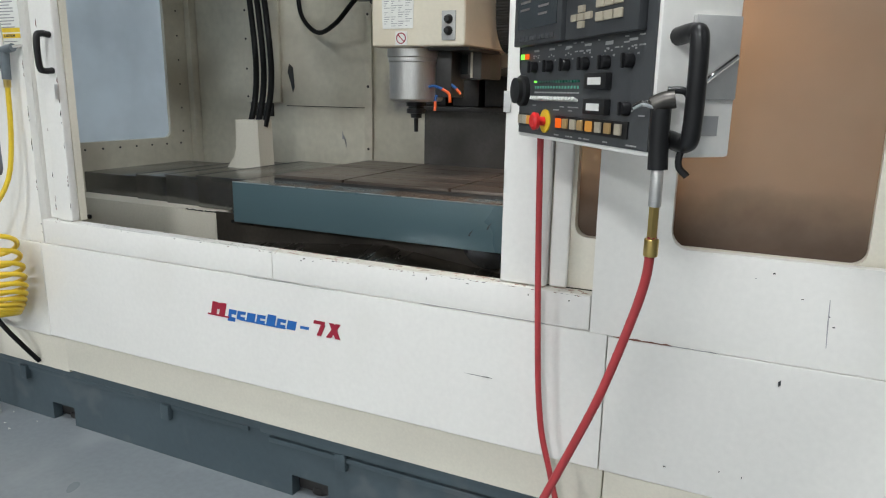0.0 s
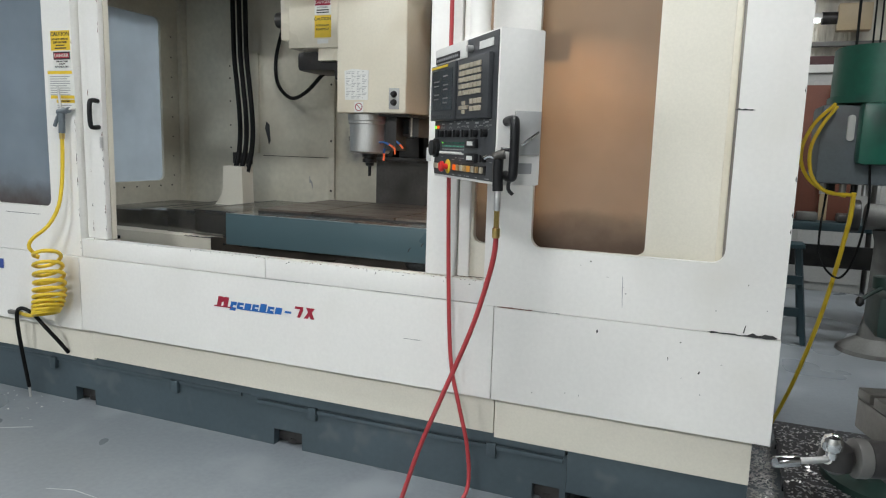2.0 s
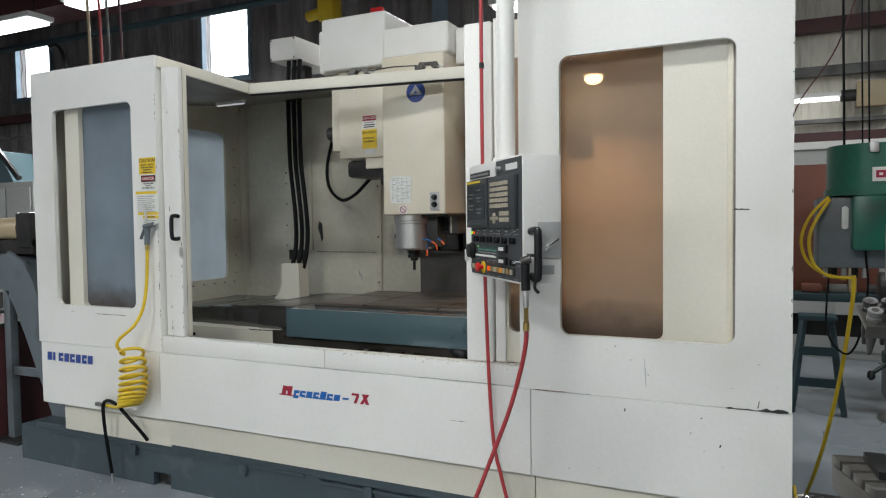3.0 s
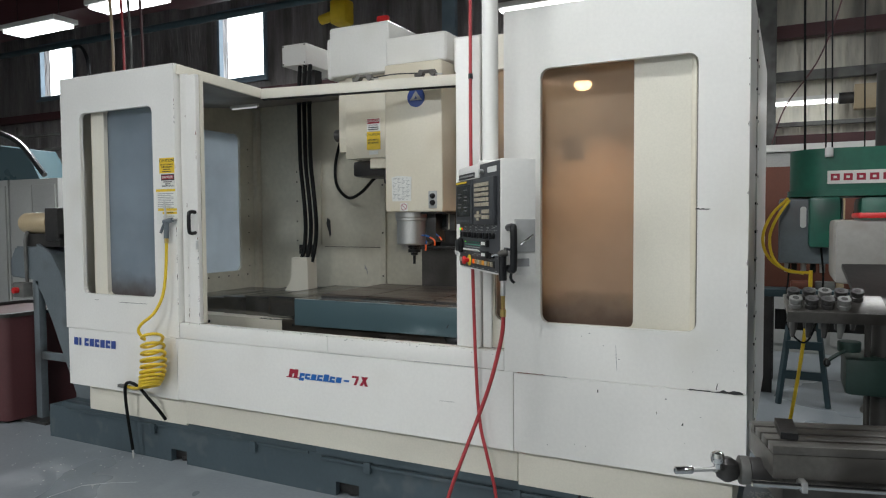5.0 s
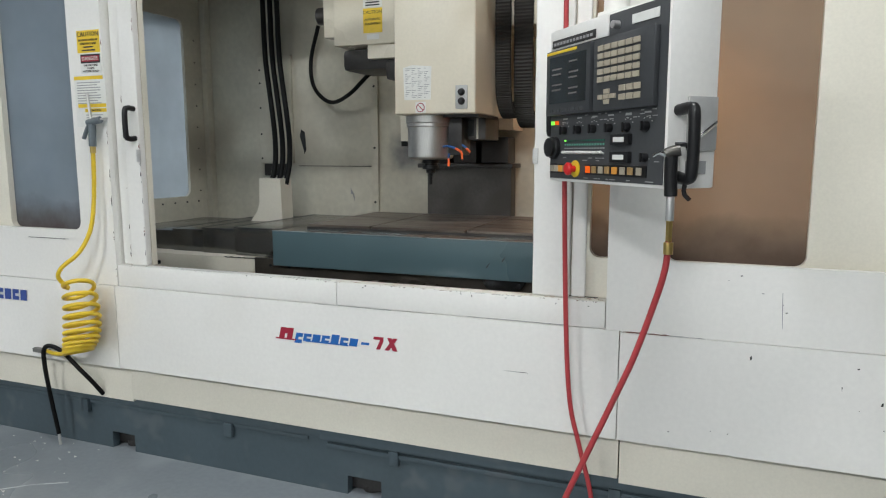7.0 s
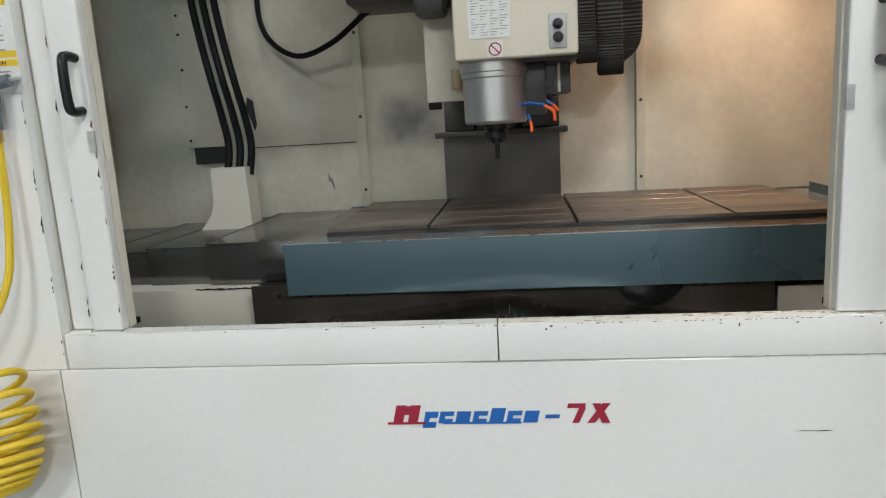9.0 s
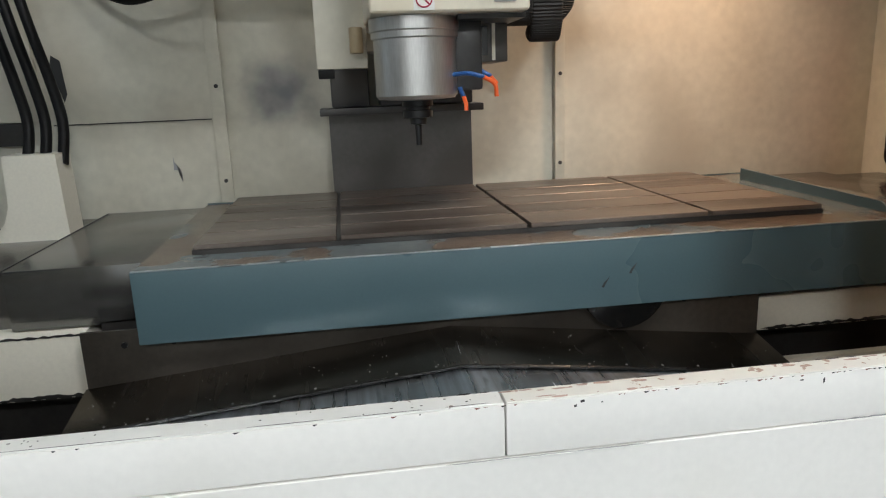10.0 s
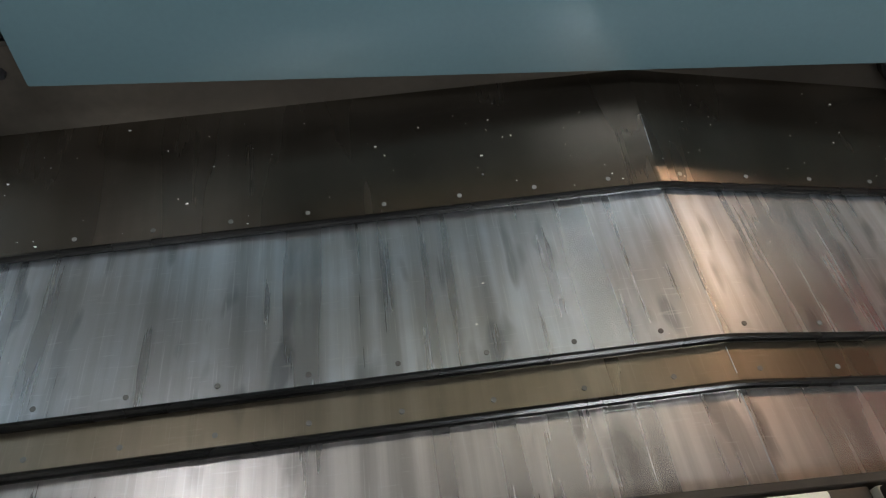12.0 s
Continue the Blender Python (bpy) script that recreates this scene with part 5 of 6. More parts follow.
part("lead", tube(bm_new(), [(-1.36, 0.044, 0.29), (-1.37, 0.0, 0.36), (-1.42, -0.035, 0.44), (-1.50, -0.045, 0.51), (-1.58, -0.045, 0.535), (-1.635, -0.04, 0.51), (-1.645, -0.035, 0.42), (-1.64, -0.02, 0.25), (-1.63, 0.0, 0.06)], 0.0105, 10, 8), RUBBER, c)
part("bare_end", tube(bm_new(), [(-1.63, 0.0, 0.06), (-1.629, 0.003, 0.0)], 0.007, 8, 2), GREYPLATE, c)

# ---- control pendant ----
pd = thing("control_pendant", label="white control pendant with dark key panel on a white pole", category="control panel")
pd.matrix_basis = pose(1.287, -0.574, 0, 0, 0, -48.7)
W, Z0, Z1 = 0.60, 1.378, 1.858
HT = Z1 - Z0


def px(f):
    return -W + f * W


def pz(f):
    return Z0 + f * HT


case = part("case", boxed(-W, 0, 0.004, 0.155, Z0, Z1, 0.006), WHITE, pd, "white sheet metal case")
part("face", boxed(px(0.015), px(0.985), 0.0, 0.0035, pz(0.02), pz(0.985)), CONSOLE, pd, "dark grey control face")
part("name_cover", boxed(px(0.015), px(0.56), -0.006, -0.0005, pz(0.865), pz(0.985), 0.002), WHITE, pd)
part("name_plate", boxed(px(0.04), px(0.46), -0.008, -0.0065, pz(0.875), pz(0.925)), INK, pd)
for _k in range(12):
    part("print_bar", boxed(px(0.06 + 0.032 * _k), px(0.082 + 0.032 * _k), -0.0088, -0.0082, pz(0.89), pz(0.908)), GREYINK, pd)
mo = part("monitor", boxed(px(0.02), px(0.455), -0.022, -0.0005, pz(0.435), pz(0.855), 0.004), CONSOLE2, pd, "dark monitor with a yellow strip")
part("screen", boxed(px(0.06), px(0.42), -0.0235, -0.0222, pz(0.51), pz(0.81)), SCREEN, mo)
part("yellow_strip", boxed(px(0.03), px(0.33), -0.0235, -0.0222, pz(0.828), pz(0.845)), LABELY, mo)
for _k in range(9):
    part("soft_key", boxed(px(0.07 + 0.038 * _k), px(0.10 + 0.038 * _k), -0.025, -0.0222, pz(0.455), pz(0.475)), CONSOLE, mo)
kb = part("keyboard", boxed(px(0.475), px(0.94), -0.018, -0.0005, pz(0.435), pz(0.855), 0.004), CONSOLE2, pd, "key block with beige keys")
for r in range(5):
    for c in range(6):
        part("key", boxed(px(0.52 + 0.056 * c), px(0.566 + 0.056 * c), -0.023, -0.0185, pz(0.60 + 0.045 * r), pz(0.632 + 0.045 * r), 0.001, 1), KEYCAP, kb)
for c, r in ((0.55, 0.515), (0.60, 0.545), (0.60, 0.485), (0.65, 0.515), (0.60, 0.515)):
    part("key", boxed(px(c - 0.02), px(c + 0.02), -0.023, -0.0185, pz(r - 0.013), pz(r + 0.013)), KEYCAP, kb)
for r in (0.485, 0.535):
    for c in range(3):
        part("key", boxed(px(0.70 + 0.056 * c), px(0.746 + 0.056 * c), -0.023, -0.0185, pz(r), pz(r + 0.034), 0.001, 1), KEYCAP, kb)
part("key_switch", cyl(bm_new(), (px(0.63), -0.0005, pz(0.915)), (px(0.63), -0.02, pz(0.915)), 0.011, seg=16), STEEL, pd)
part("corner_label", boxed(px(0.74), px(0.93), -0.003, -0.0005, pz(0.895), pz(0.945)), LABELW, pd)
TOGGLEGREEN = material("pale_green_print", (0.12, 0.42, 0.30), 0.5, vary=0.1)
DULLKEY = material("dull_amber_keys", (0.34, 0.22, 0.09), 0.45, vary=0.08)
SCREENTEXT = material("faint_screen_text", (0.16, 0.14, 0.14), 0.4, vary=0.1)
LED_G, LED_O, LED_A = glow("green_indicator", (0.25, 1.0, 0.1), 1.2), glow("orange_indicator", (1.0, 0.16, 0.02), 0.8), glow("amber_button", (0.95, 0.45, 0.10), 0.5)
part("indicator", boxed(px(0.035), px(0.062), -0.006, -0.0005, pz(0.375), pz(0.40)), LED_G, pd, "lit green indicator")
part("indicator", boxed(px(0.075), px(0.102), -0.006, -0.0005, pz(0.375), pz(0.40)), LED_O, pd, "lit orange indicator")


def knob(x, z, r, d):
    bm = cyl(bm_new(), (x, -0.0005, z), (x, -d, z), r, r * 0.86, 24, 0.002)
    box(bm, x - r * 0.2, x + r * 0.2, -d - r * 0.45, -d + 0.001, z - r * 0.95, z + r * 0.95, 0.001, 1)
    return bm


for _k in range(6):
    k = part("rotary_knob", knob(px(0.17 + 0.14 * _k), pz(0.335), 0.0135, 0.016), BLACK, pd)
    for _j in range(5):
        a = radians(-60 + 30 * _j)
        x, z = px(0.17 + 0.14 * _k) + 0.024 * math.sin(a), pz(0.335) + 0.024 * math.cos(a)
        part("tick", boxed(x - 0.003, x + 0.003, -0.0009, -0.0004, z - 0.0016, z + 0.0016), GREYPLATE, k)
    part("caption", boxed(px(0.15 + 0.14 * _k), px(0.15 + 0.14 * _k) + 0.028, -0.0009, -0.0004, pz(0.405), pz(0.414)), GREYPLATE, k)
part("hand_dial", lathe(bm_new(), (0, 0, 0), [(0.036, 0.0005), (0.036, 0.012), (0.030, 0.016), (0.030, 0.026), (0.012, 0.028)], 32), BLACK, pd, "large black jog dial").matrix_basis = pose(px(0.065), 0, pz(0.225), 90)
for _k in range(16):
    part("lamp", boxed(px(0.17 + 0.024 * _k), px(0.186 + 0.024 * _k), -0.003, -0.0004, pz(0.262), pz(0.272)), LED_G if _k == 0 else GREENPAINT, pd)
    t = part("toggle", cyl(bm_new(), (px(0.178 + 0.024 * _k), -0.0004, pz(0.185)), (px(0.178 + 0.024 * _k), -0.013, pz(0.195)), 0.003, 0.0046, 8), LABELW, pd)
    part("caption", boxed(px(0.168 + 0.024 * _k), px(0.186 + 0.024 * _k), -0.0009, -0.0004, pz(0.215), pz(0.222)), GREYPLATE, pd)
    part("caption", boxed(px(0.170 + 0.024 * _k), px(0.183 + 0.024 * _k), -0.0009, -0.0004, pz(0.236), pz(0.248)), TOGGLEGREEN, pd)
for f in (0.235, 0.135):
    k = part("counter", boxed(px(0.62), px(0.765), -0.014, -0.0005, pz(f), pz(f + 0.062), 0.002), BLACK, pd)
    part("counter_window", boxed(px(0.65), px(0.735), -0.0152, -0.0142, pz(f + 0.016), pz(f + 0.044)), LABELW, k)
part("rotary_knob", knob(px(0.87), pz(0.165), 0.0125, 0.016), BLACK, pd)
BUTTON = [(0.03, KEYCAP), (0.075, KEYCAP), (0.12, LED_A), (0.165, DULLKEY), (0.39, LED_O), (0.445, DULLKEY), (0.505, KEYCAP), (0.56, DULLKEY), (0.62, LED_A), (0.685, KEYCAP), (0.745, DULLKEY), (0.81, KEYCAP)]
for _r in range(7):
    for _c in range(2):
        if (_r + _c) % 3:
            part("screen_line", boxed(px(0.09 + 0.17 * _c), px(0.17 + 0.17 * _c + 0.01 * (_r % 3)), -0.0242, -0.0236, pz(0.56 + 0.033 * _r), pz(0.57 + 0.033 * _r)), SCREENTEXT, mo)
_rnd = random.Random(63)
for _k in range(70):
    fx, fz = _rnd.uniform(0.13, 0.93), _rnd.choice((0.03, 0.14, 0.155, 0.29, 0.385, 0.40, 0.42))
    w = _rnd.uniform(0.006, 0.024)
    if abs(fx - 0.285) > 0.06 and not (0.58 < fx < 0.80 and 0.12 < fz < 0.30):
        part("legend", boxed(px(fx), px(fx) + w, -0.0009, -0.0004, pz(fz), pz(fz) + 0.0026), GREYPLATE if _k % 3 else GREYINK, pd, smooth=False)
part("button_bar", boxed(px(0.38), px(0.88), -0.003, -0.0005, pz(0.055), pz(0.118)), BLACK, pd)
part("button_bar", boxed(px(0.022), px(0.21), -0.003, -0.0005, pz(0.055), pz(0.118)), BLACK, pd)
for f, m in BUTTON:
    part("button", boxed(px(f + 0.008), px(f + 0.043), -0.009, -0.0035, pz(0.066), pz(0.108), 0.001, 1), m, pd)
part("stop_ring", lathe(bm_new(), (0, 0, 0), [(0.026, 0.0005), (0.026, 0.004), (0.022, 0.005)], 28), LABELY, pd, "yellow emergency stop ring").matrix_basis = pose(px(0.285), 0, pz(0.088), 90)
part("stop_button", lathe(bm_new(), (0, 0, 0), [(0.010, 0.005), (0.010, 0.020), (0.019, 0.022), (0.020, 0.030), (0.014, 0.035)], 28), REDPLASTIC, pd, "red mushroom emergency stop").matrix_basis = pose(px(0.285), 0, pz(0.088), 90)
bm = tube(bm_new(), [(0.0, 0.035, 1.575), (0.045, 0.035, 1.578), (0.06, 0.035, 1.56), (0.06, 0.035, 1.43), (0.045, 0.035, 1.405), (0.0, 0.035, 1.41)], 0.0150, 14, 8)
part("grab_handle", bm, BLACK, pd, "black grab handle")
part("side_plate", boxed(0.0005, 0.012, 0.06, 0.148, 1.475, 1.61, 0.003), GREYPLATE, pd, "grey plate on the pendant's side")
part("side_lever", tube(bm_new(), [(0.0125, 0.085, 1.505), (0.02, 0.10, 1.52), (0.022, 0.135, 1.545)], 0.0055, 10, 5), CHROME, pd)
part("rating_plate", boxed(0.0005, 0.003, 0.062, 0.125, 1.415, 1.448), GREYINK, pd)
part("pole", cyl(bm_new(), (-0.346, 0.075, 1.8585), (-0.346, 0.075, 2.95), 0.037, seg=28), WHITE, pd, "white round pole")
part("pole_collar", cyl(bm_new(), (-0.346, 0.075, 1.8585), (-0.346, 0.075, 1.875), 0.055, seg=28, bevel=0.004), WHITE, pd)
part("boom", tube(bm_new(), [(-0.346, 0.075, 2.93), (-0.30, 0.2, 2.97), (-0.1, 0.75, 2.97), (0.1, 1.3, 2.97)], 0.037, 16, 6), WHITE, pd)
part("boom_post", cyl(bm_new(), (0.1, 1.3, 2.625), (0.1, 1.3, 2.99), 0.045, seg=20), WHITE, pd)
pp = thing("paper_note", label="loose white sheet lying on the pendant's top", category="paper")
part("sheet", prism(bm_new(), [(-0.42, 0.02), (-0.20, 0.01), (-0.14, 0.09), (-0.36, 0.10)], Z1 + 0.001, Z1 + 0.004, axis="z"), LABELW, pp)
pp.matrix_basis = pd.matrix_basis.copy()

# red air hose and its gun at the pendant
g = thing("air_blow_gun", label="black and silver air blow gun hooked on the pendant handle", category="air gun")
GX, GY = 1.305, -0.592
part("grip", tube(bm_new(), [(GX, GY, 1.362), (GX - 0.002, GY, 1.41), (GX - 0.002, GY, 1.46)], 0.0165, 12, 6), BLACK, g)
part("head", tube(bm_new(), [(GX - 0.016, GY - 0.003, 1.464), (GX, GY, 1.472), (GX + 0.018, GY + 0.003, 1.476)], 0.0150, 14, 6), MILLIRON, g, "dark grey gun body")
part("nozzle_tip", tube(bm_new(), [(GX - 0.016, GY - 0.003, 1.464), (GX - 0.030, GY - 0.006, 1.468), (GX - 0.046, GY - 0.008, 1.460)], 0.0055, 10, 5), CHROME, g)
part("lever", tube(bm_new(), [(GX + 0.005, GY, 1.49), (GX + 0.035, GY + 0.005, 1.485), (GX + 0.042, GY + 0.01, 1.44), (GX + 0.03, GY + 0.01, 1.375), (GX + 0.045, GY + 0.012, 1.352)], 0.006, 8, 6), BLACK, g)
part("coupling", cyl(bm_new(), (GX, GY, 1.30), (GX, GY, 1.362), 0.0105, seg=14, bevel=0.002), STEEL, g)
part("brass_fitting", cyl(bm_new(), (GX, GY, 1.245), (GX, GY, 1.30), 0.0088, seg=6), BRASS, g)
h = thing("red_air_hose", label="red rubber air hose looped on the floor by the machine", category="hose")
part("hose", tube(bm_new(), [(GX, GY, 1.25), (1.298, -0.575, 1.17), (1.272, -0.555, 1.07), (1.225, -0.54, 0.92), (1.170, -0.53, 0.78), (1.105, -0.525, 0.62), (1.030, -0.52, 0.43), (0.955, -0.51, 0.20), (0.905, -0.515, 0.05), (0.86, -0.56, 0.012), (0.77, -0.60, 0.011), (0.69, -0.55, 0.011), (0.668, -0.45, 0.011),
                             (0.71, -0.30, 0.011), (0.83, -0.20, 0.011), (0.95, -0.165, 0.012), (1.04, -0.13, 0.03), (1.068, -0.08, 0.10), (1.052, -0.065, 0.26), (1.005, -0.06, 0.44), (0.968, -0.06, 0.60), (0.948, -0.06, 0.88), (0.932, -0.06, 1.38), (0.925, -0.06, 1.9), (0.925, -0.06, 2.6), (0.93, -0.06, 3.3)], 0.0085, 12, 8), REDHOSE, h)
part("ferrule", cyl(bm_new(), (GX, GY, 1.215), (GX, GY, 1.246), 0.0122, seg=16, bevel=0.002), BRASS, h, "brass crimp ferrule")
part("clip", cyl(bm_new(), (0.925, -0.06, 2.30), (0.925, -0.06, 2.325), 0.0115, seg=14), BLACK, h)

# ---- drill press and pallet beside the machine ----
dp = thing("drill_press", label="green drill press with a dark column and round base", category="drill press")
part("belt_cover", prism(bm_new(), rounded(2.336, 3.10, 0.45, 0.86, 0.16, 8), 1.735, 1.926, axis="z"), GREENPAINT, dp, "green belt cover")
part("cover_rim", prism(bm_new(), rounded(2.326, 3.11, 0.44, 0.87, 0.165, 8), 1.706, 1.7345, axis="z"), GREENPAINT, dp)
part("latch", boxed(2.478, 2.512, 0.43, 0.4495, 1.885, 1.928, 0.003), STEEL, dp)
sg = part("name_sign", boxed(2.49, 2.98, 0.442, 0.4495, 1.762, 1.822), LABELW, dp, "white sign with red blocks")
for _k in range(9):
    part("mark_block", prism(bm_new(), rect(2.503 + 0.051 * _k, 2.539 + 0.051 * _k, 1.777, 1.808), 0.4405, 0.4418, [rect(2.514 + 0.051 * _k, 2.528 + 0.051 * _k, 1.787, 1.798)]), REDINK, sg, smooth=False)
part("motor_box", boxed(2.29, 2.56, 0.50, 0.80, 1.39, 1.70, 0.015), LATHEGREY, dp, "grey motor casing")
part("gear_head", boxed(2.415, 2.545, 0.40, 0.499, 1.47, 1.704, 0.02), GREENPAINT, dp)
part("gear_head", boxed(2.62, 2.86, 0.44, 0.80, 1.40, 1.704, 0.03), GREENPAINT, dp)
part("dial_plate", prism(bm_new(), rounded(2.382, 2.408, 1.56, 1.66, 0.012), 0.484, 0.499), LABELW, dp)
part("column", cyl(bm_new(), (2.76, 0.72, 0.16), (2.76, 0.72, 2.3), 0.06, seg=28), DARKMETAL, dp, "dark steel column")
part("base", lathe(bm_new(), (2.76, 0.72, 0.1), [(0.30, 0.0), (0.30, 0.03), (0.24, 0.055), (0.10, 0.07), (0.08, 0.14)], 40), DARKGREEN, dp, "round dark green cast base")
part("table_bracket", boxed(2.58, 2.80, 0.58, 0.86, 0.76, 0.94, 0.03), DARKGREEN, dp, "grimy dark green table bracket")
part("bracket_boss", cyl(bm_new(), (2.60, 0.60, 0.97), (2.60, 0.60, 1.02), 0.05, seg=20, bevel=0.006), DARKGREEN, dp)
part("crank", tube(bm_new(), [(2.60, 0.57, 0.99), (2.55, 0.55, 0.96), (2.51, 0.54, 0.93)], 0.009, 8, 5), DARKGREEN, dp)
part("crank_knob", lathe(bm_new(), (2.505, 0.54, 0.90), [(0.008, 0), (0.017, 0.012), (0.015, 0.03), (0.008, 0.04)], 14), BLACK, dp)
part("rack_bar", cyl(bm_new(), (2.68, 0.66, 0.16), (2.68, 0.66, 1.40), 0.014, seg=10), DARKMETAL, dp)
part("chuck", lathe(bm_new(), (2.70, 0.55, 1.22), [(0.014, 0), (0.03, 0.03), (0.032, 0.10), (0.022, 0.18)], 20), STEEL, dp)
part("motor_lead", tube(bm_new(), [(2.47, 0.47, 1.47), (2.48, 0.46, 1.30), (2.45, 0.45, 1.10), (2.40, 0.46, 1.02), (2.33, 0.48, 1.12), (2.34, 0.52, 1.39)], 0.0045, 8, 8), RUBBER, dp)
for _k, x in enumerate((2.33, 2.36, 2.40, 2.44, 2.48)):
    part("cable_gland", cyl(bm_new(), (x, 0.56, 1.345), (x, 0.56, 1.39), 0.013, seg=10), BLACK if _k % 2 else STEEL, dp)
yc = thing("yellow_power_cable", label="yellow power cable looped beside the drill press", category="cable")
part("lead", tube(bm_new(), [(2.43, 0.48, 1.36), (2.425, 0.50, 1.22), (2.39, 0.64, 0.85), (2.34, 0.90, 0.45), (2.28, 1.15, 0.12), (2.25, 1.30, 0.012), (2.24, 1.6, 0.008)], 0.009, 10, 8), YELLOW, yc)
part("loop", tube(bm_new(), [(2.33, 0.46, 1.70), (2.26, 0.44, 1.62), (2.225, 0.43, 1.52), (2.245, 0.43, 1.43), (2.31, 0.45, 1.37), (2.40, 0.47, 1.345)], 0.0072, 10, 8), YELLOW, yc)
part("loop", tube(bm_new(), [(2.335, 0.45, 1.69), (2.285, 0.43, 1.61), (2.255, 0.42, 1.52), (2.27, 0.42, 1.42), (2.33, 0.44, 1.36), (2.42, 0.47, 1.35)], 0.0072, 10, 8), YELLOW, yc)
pl = thing("pallet", label="black steel pallet strewn with metal chips", category="pallet")
part("deck", boxed(2.30, 3.45, 0.15, 1.28, 0.07, 0.10, 0.004), TREADBLACK, pl)
for y in (0.2, 0.68, 1.16):
    part("runner", boxed(2.31, 3.44, y - 0.03, y + 0.05, 0.0, 0.069), BLACK, pl)
_rnd = random.Random(5)
bm = bm_new()
for _k in range(3600):
    on = _rnd.random() < 0.45
    x = _rnd.uniform(2.31, 3.2) if on else _rnd.gauss(2.26, 0.07)
    y = _rnd.uniform(0.17, 1.2) if on else _rnd.uniform(-0.1, 1.2)
    if not on and (x < 2.14 or x > 2.295):
        continue
    z = 0.101 if on else 0.001
    r, a = _rnd.uniform(0.003, 0.011), _rnd.uniform(0, 6.28)
    v = [bm.verts.new((x + r * math.cos(a + k * 0.9) * (1 + 0.2 * k), y + r * math.sin(a + k * 0.9) * (1 + 0.2 * k), z + 0.003 * (k % 2) + _rnd.uniform(0, 0.004))) for k in range(4)]
    bm.faces.new(v)
chips = part("metal_chips", bm, STEEL, smooth=False)
tagged(chips, "bright curled metal chips scattered by the pallet", "metal chips", kind="stuff")
_rnd = random.Random(9)
bm = bm_new()
for _k in range(420):
    y = _rnd.uniform(0.14, 0.70)
    x = _rnd.uniform(-0.9, 0.88)
    row = 0 if y > 0.525 else 1 if y > 0.30 else 3
    if _rnd.random() > (1.0 if row == 0 else 0.35):
        continue
    z = 0.805 - 0.0085 * row - (0.094 * (RIDGE - x) if x < RIDGE else 0.115 * (x - RIDGE)) + 0.001 + (0.0 if row else RISE * (y - 0.522) / 0.193)
    r, a = _rnd.uniform(0.0004, 0.0011) if _k % 6 else _rnd.uniform(0.0012, 0.0030), _rnd.uniform(0, 6.28)
    v = [bm.verts.new((x + r * math.cos(a + k * 1.5), y + r * 0.6 * math.sin(a + k * 1.5), z + 0.001 * (k % 2))) for k in range(4)]
    bm.faces.new(v)
tagged(part("fine_swarf", bm, LABELW, smooth=False), "tiny pale chips scattered on the chip covers", "swarf", kind="stuff")

_rnd = random.Random(15)
bm = bm_new()
for _k in range(150):
    x, y = _rnd.uniform(-3.2, -1.3), _rnd.uniform(-0.75, 0.03)
    if _rnd.random() > 0.3 + 0.7 * (y + 0.75):
        continue
    r, a = _rnd.uniform(0.003, 0.012), _rnd.uniform(0, 6.28)
    bm.faces.new([bm.verts.new((x + r * math.cos(a + k * 1.4), y + r * 0.6 * math.sin(a + k * 1.4), 0.002 + 0.004 * (k % 2))) for k in range(4)])
tagged(part("floor_chips", bm, LABELW, smooth=False), "pale crumbs and chips scattered on the floor", "debris", kind="stuff")

# ---- milling machine in the foreground ----
ml = thing("milling_machine", label="worn grey knee milling machine with a slotted table", category="milling machine")
ml.matrix_basis = pose(2.308, -1.262, 0.0, 0, 0, 17)
part("table_body", boxed(0.0, 1.25, 0.0, 0.225, 0.945, 1.008, 0.005), MILLIRON, ml, "worn grey iron table")
for a, b in ((0.0, 0.046), (0.060, 0.105), (0.119, 0.164), (0.178, 0.225)):
    part("table_strip", boxed(0.0, 1.25, a, b, 1.0085, 1.030, 0.002), MILLIRON, ml)
part("table_skirt", boxed(0.03, 1.22, 0.02, 0.205, 0.86, 0.944, 0.006), MILLIRON, ml)
part("end_bracket", cyl(bm_new(), (-0.030, 0.11, 0.925), (0.028, 0.11, 0.925), 0.036, seg=28, bevel=0.006), DARKMETAL, ml)
part("dial", cyl(bm_new(), (-0.055, 0.11, 0.925), (-0.031, 0.11, 0.925), 0.038, seg=32, bevel=0.003), GREYCAST, ml, "worn graduated dial")
part("ball_hub", lathe(bm_new(), (-0.085, 0.11, 0.892), [(0.010, 0), (0.028, 0.012), (0.033, 0.033), (0.028, 0.054), (0.010, 0.066)], 20), DARKMETAL, ml)
part("crank_arm", tube(bm_new(), [(-0.09, 0.11, 0.925), (-0.112, 0.075, 0.938), (-0.130, 0.052, 0.944)], 0.009, 10, 5), CHROME, ml)
part("crank_ball", lathe(bm_new(), (-0.122, 0.055, 0.945), [(0.009, 0), (0.010, 0.012), (0.017, 0.018), (0.019, 0.030), (0.015, 0.042), (0.006, 0.047)], 18), CHROME, ml)
part("crank_handle", cyl(bm_new(), (-0.130, 0.052, 0.944), (-0.20, 0.03, 0.946), 0.0060, seg=12), STEEL, ml)
part("handle_grip", cyl(bm_new(), (-0.19, 0.033, 0.946), (-0.236, 0.019, 0.947), 0.0105, seg=16, bevel=0.002), CHROME, ml)
part("feed_rod", cyl(bm_new(), (-0.055, -0.02, 0.938), (1.25, -0.02, 0.924), 0.0085, seg=16), CHROME, ml, "bright feed rod along the table")
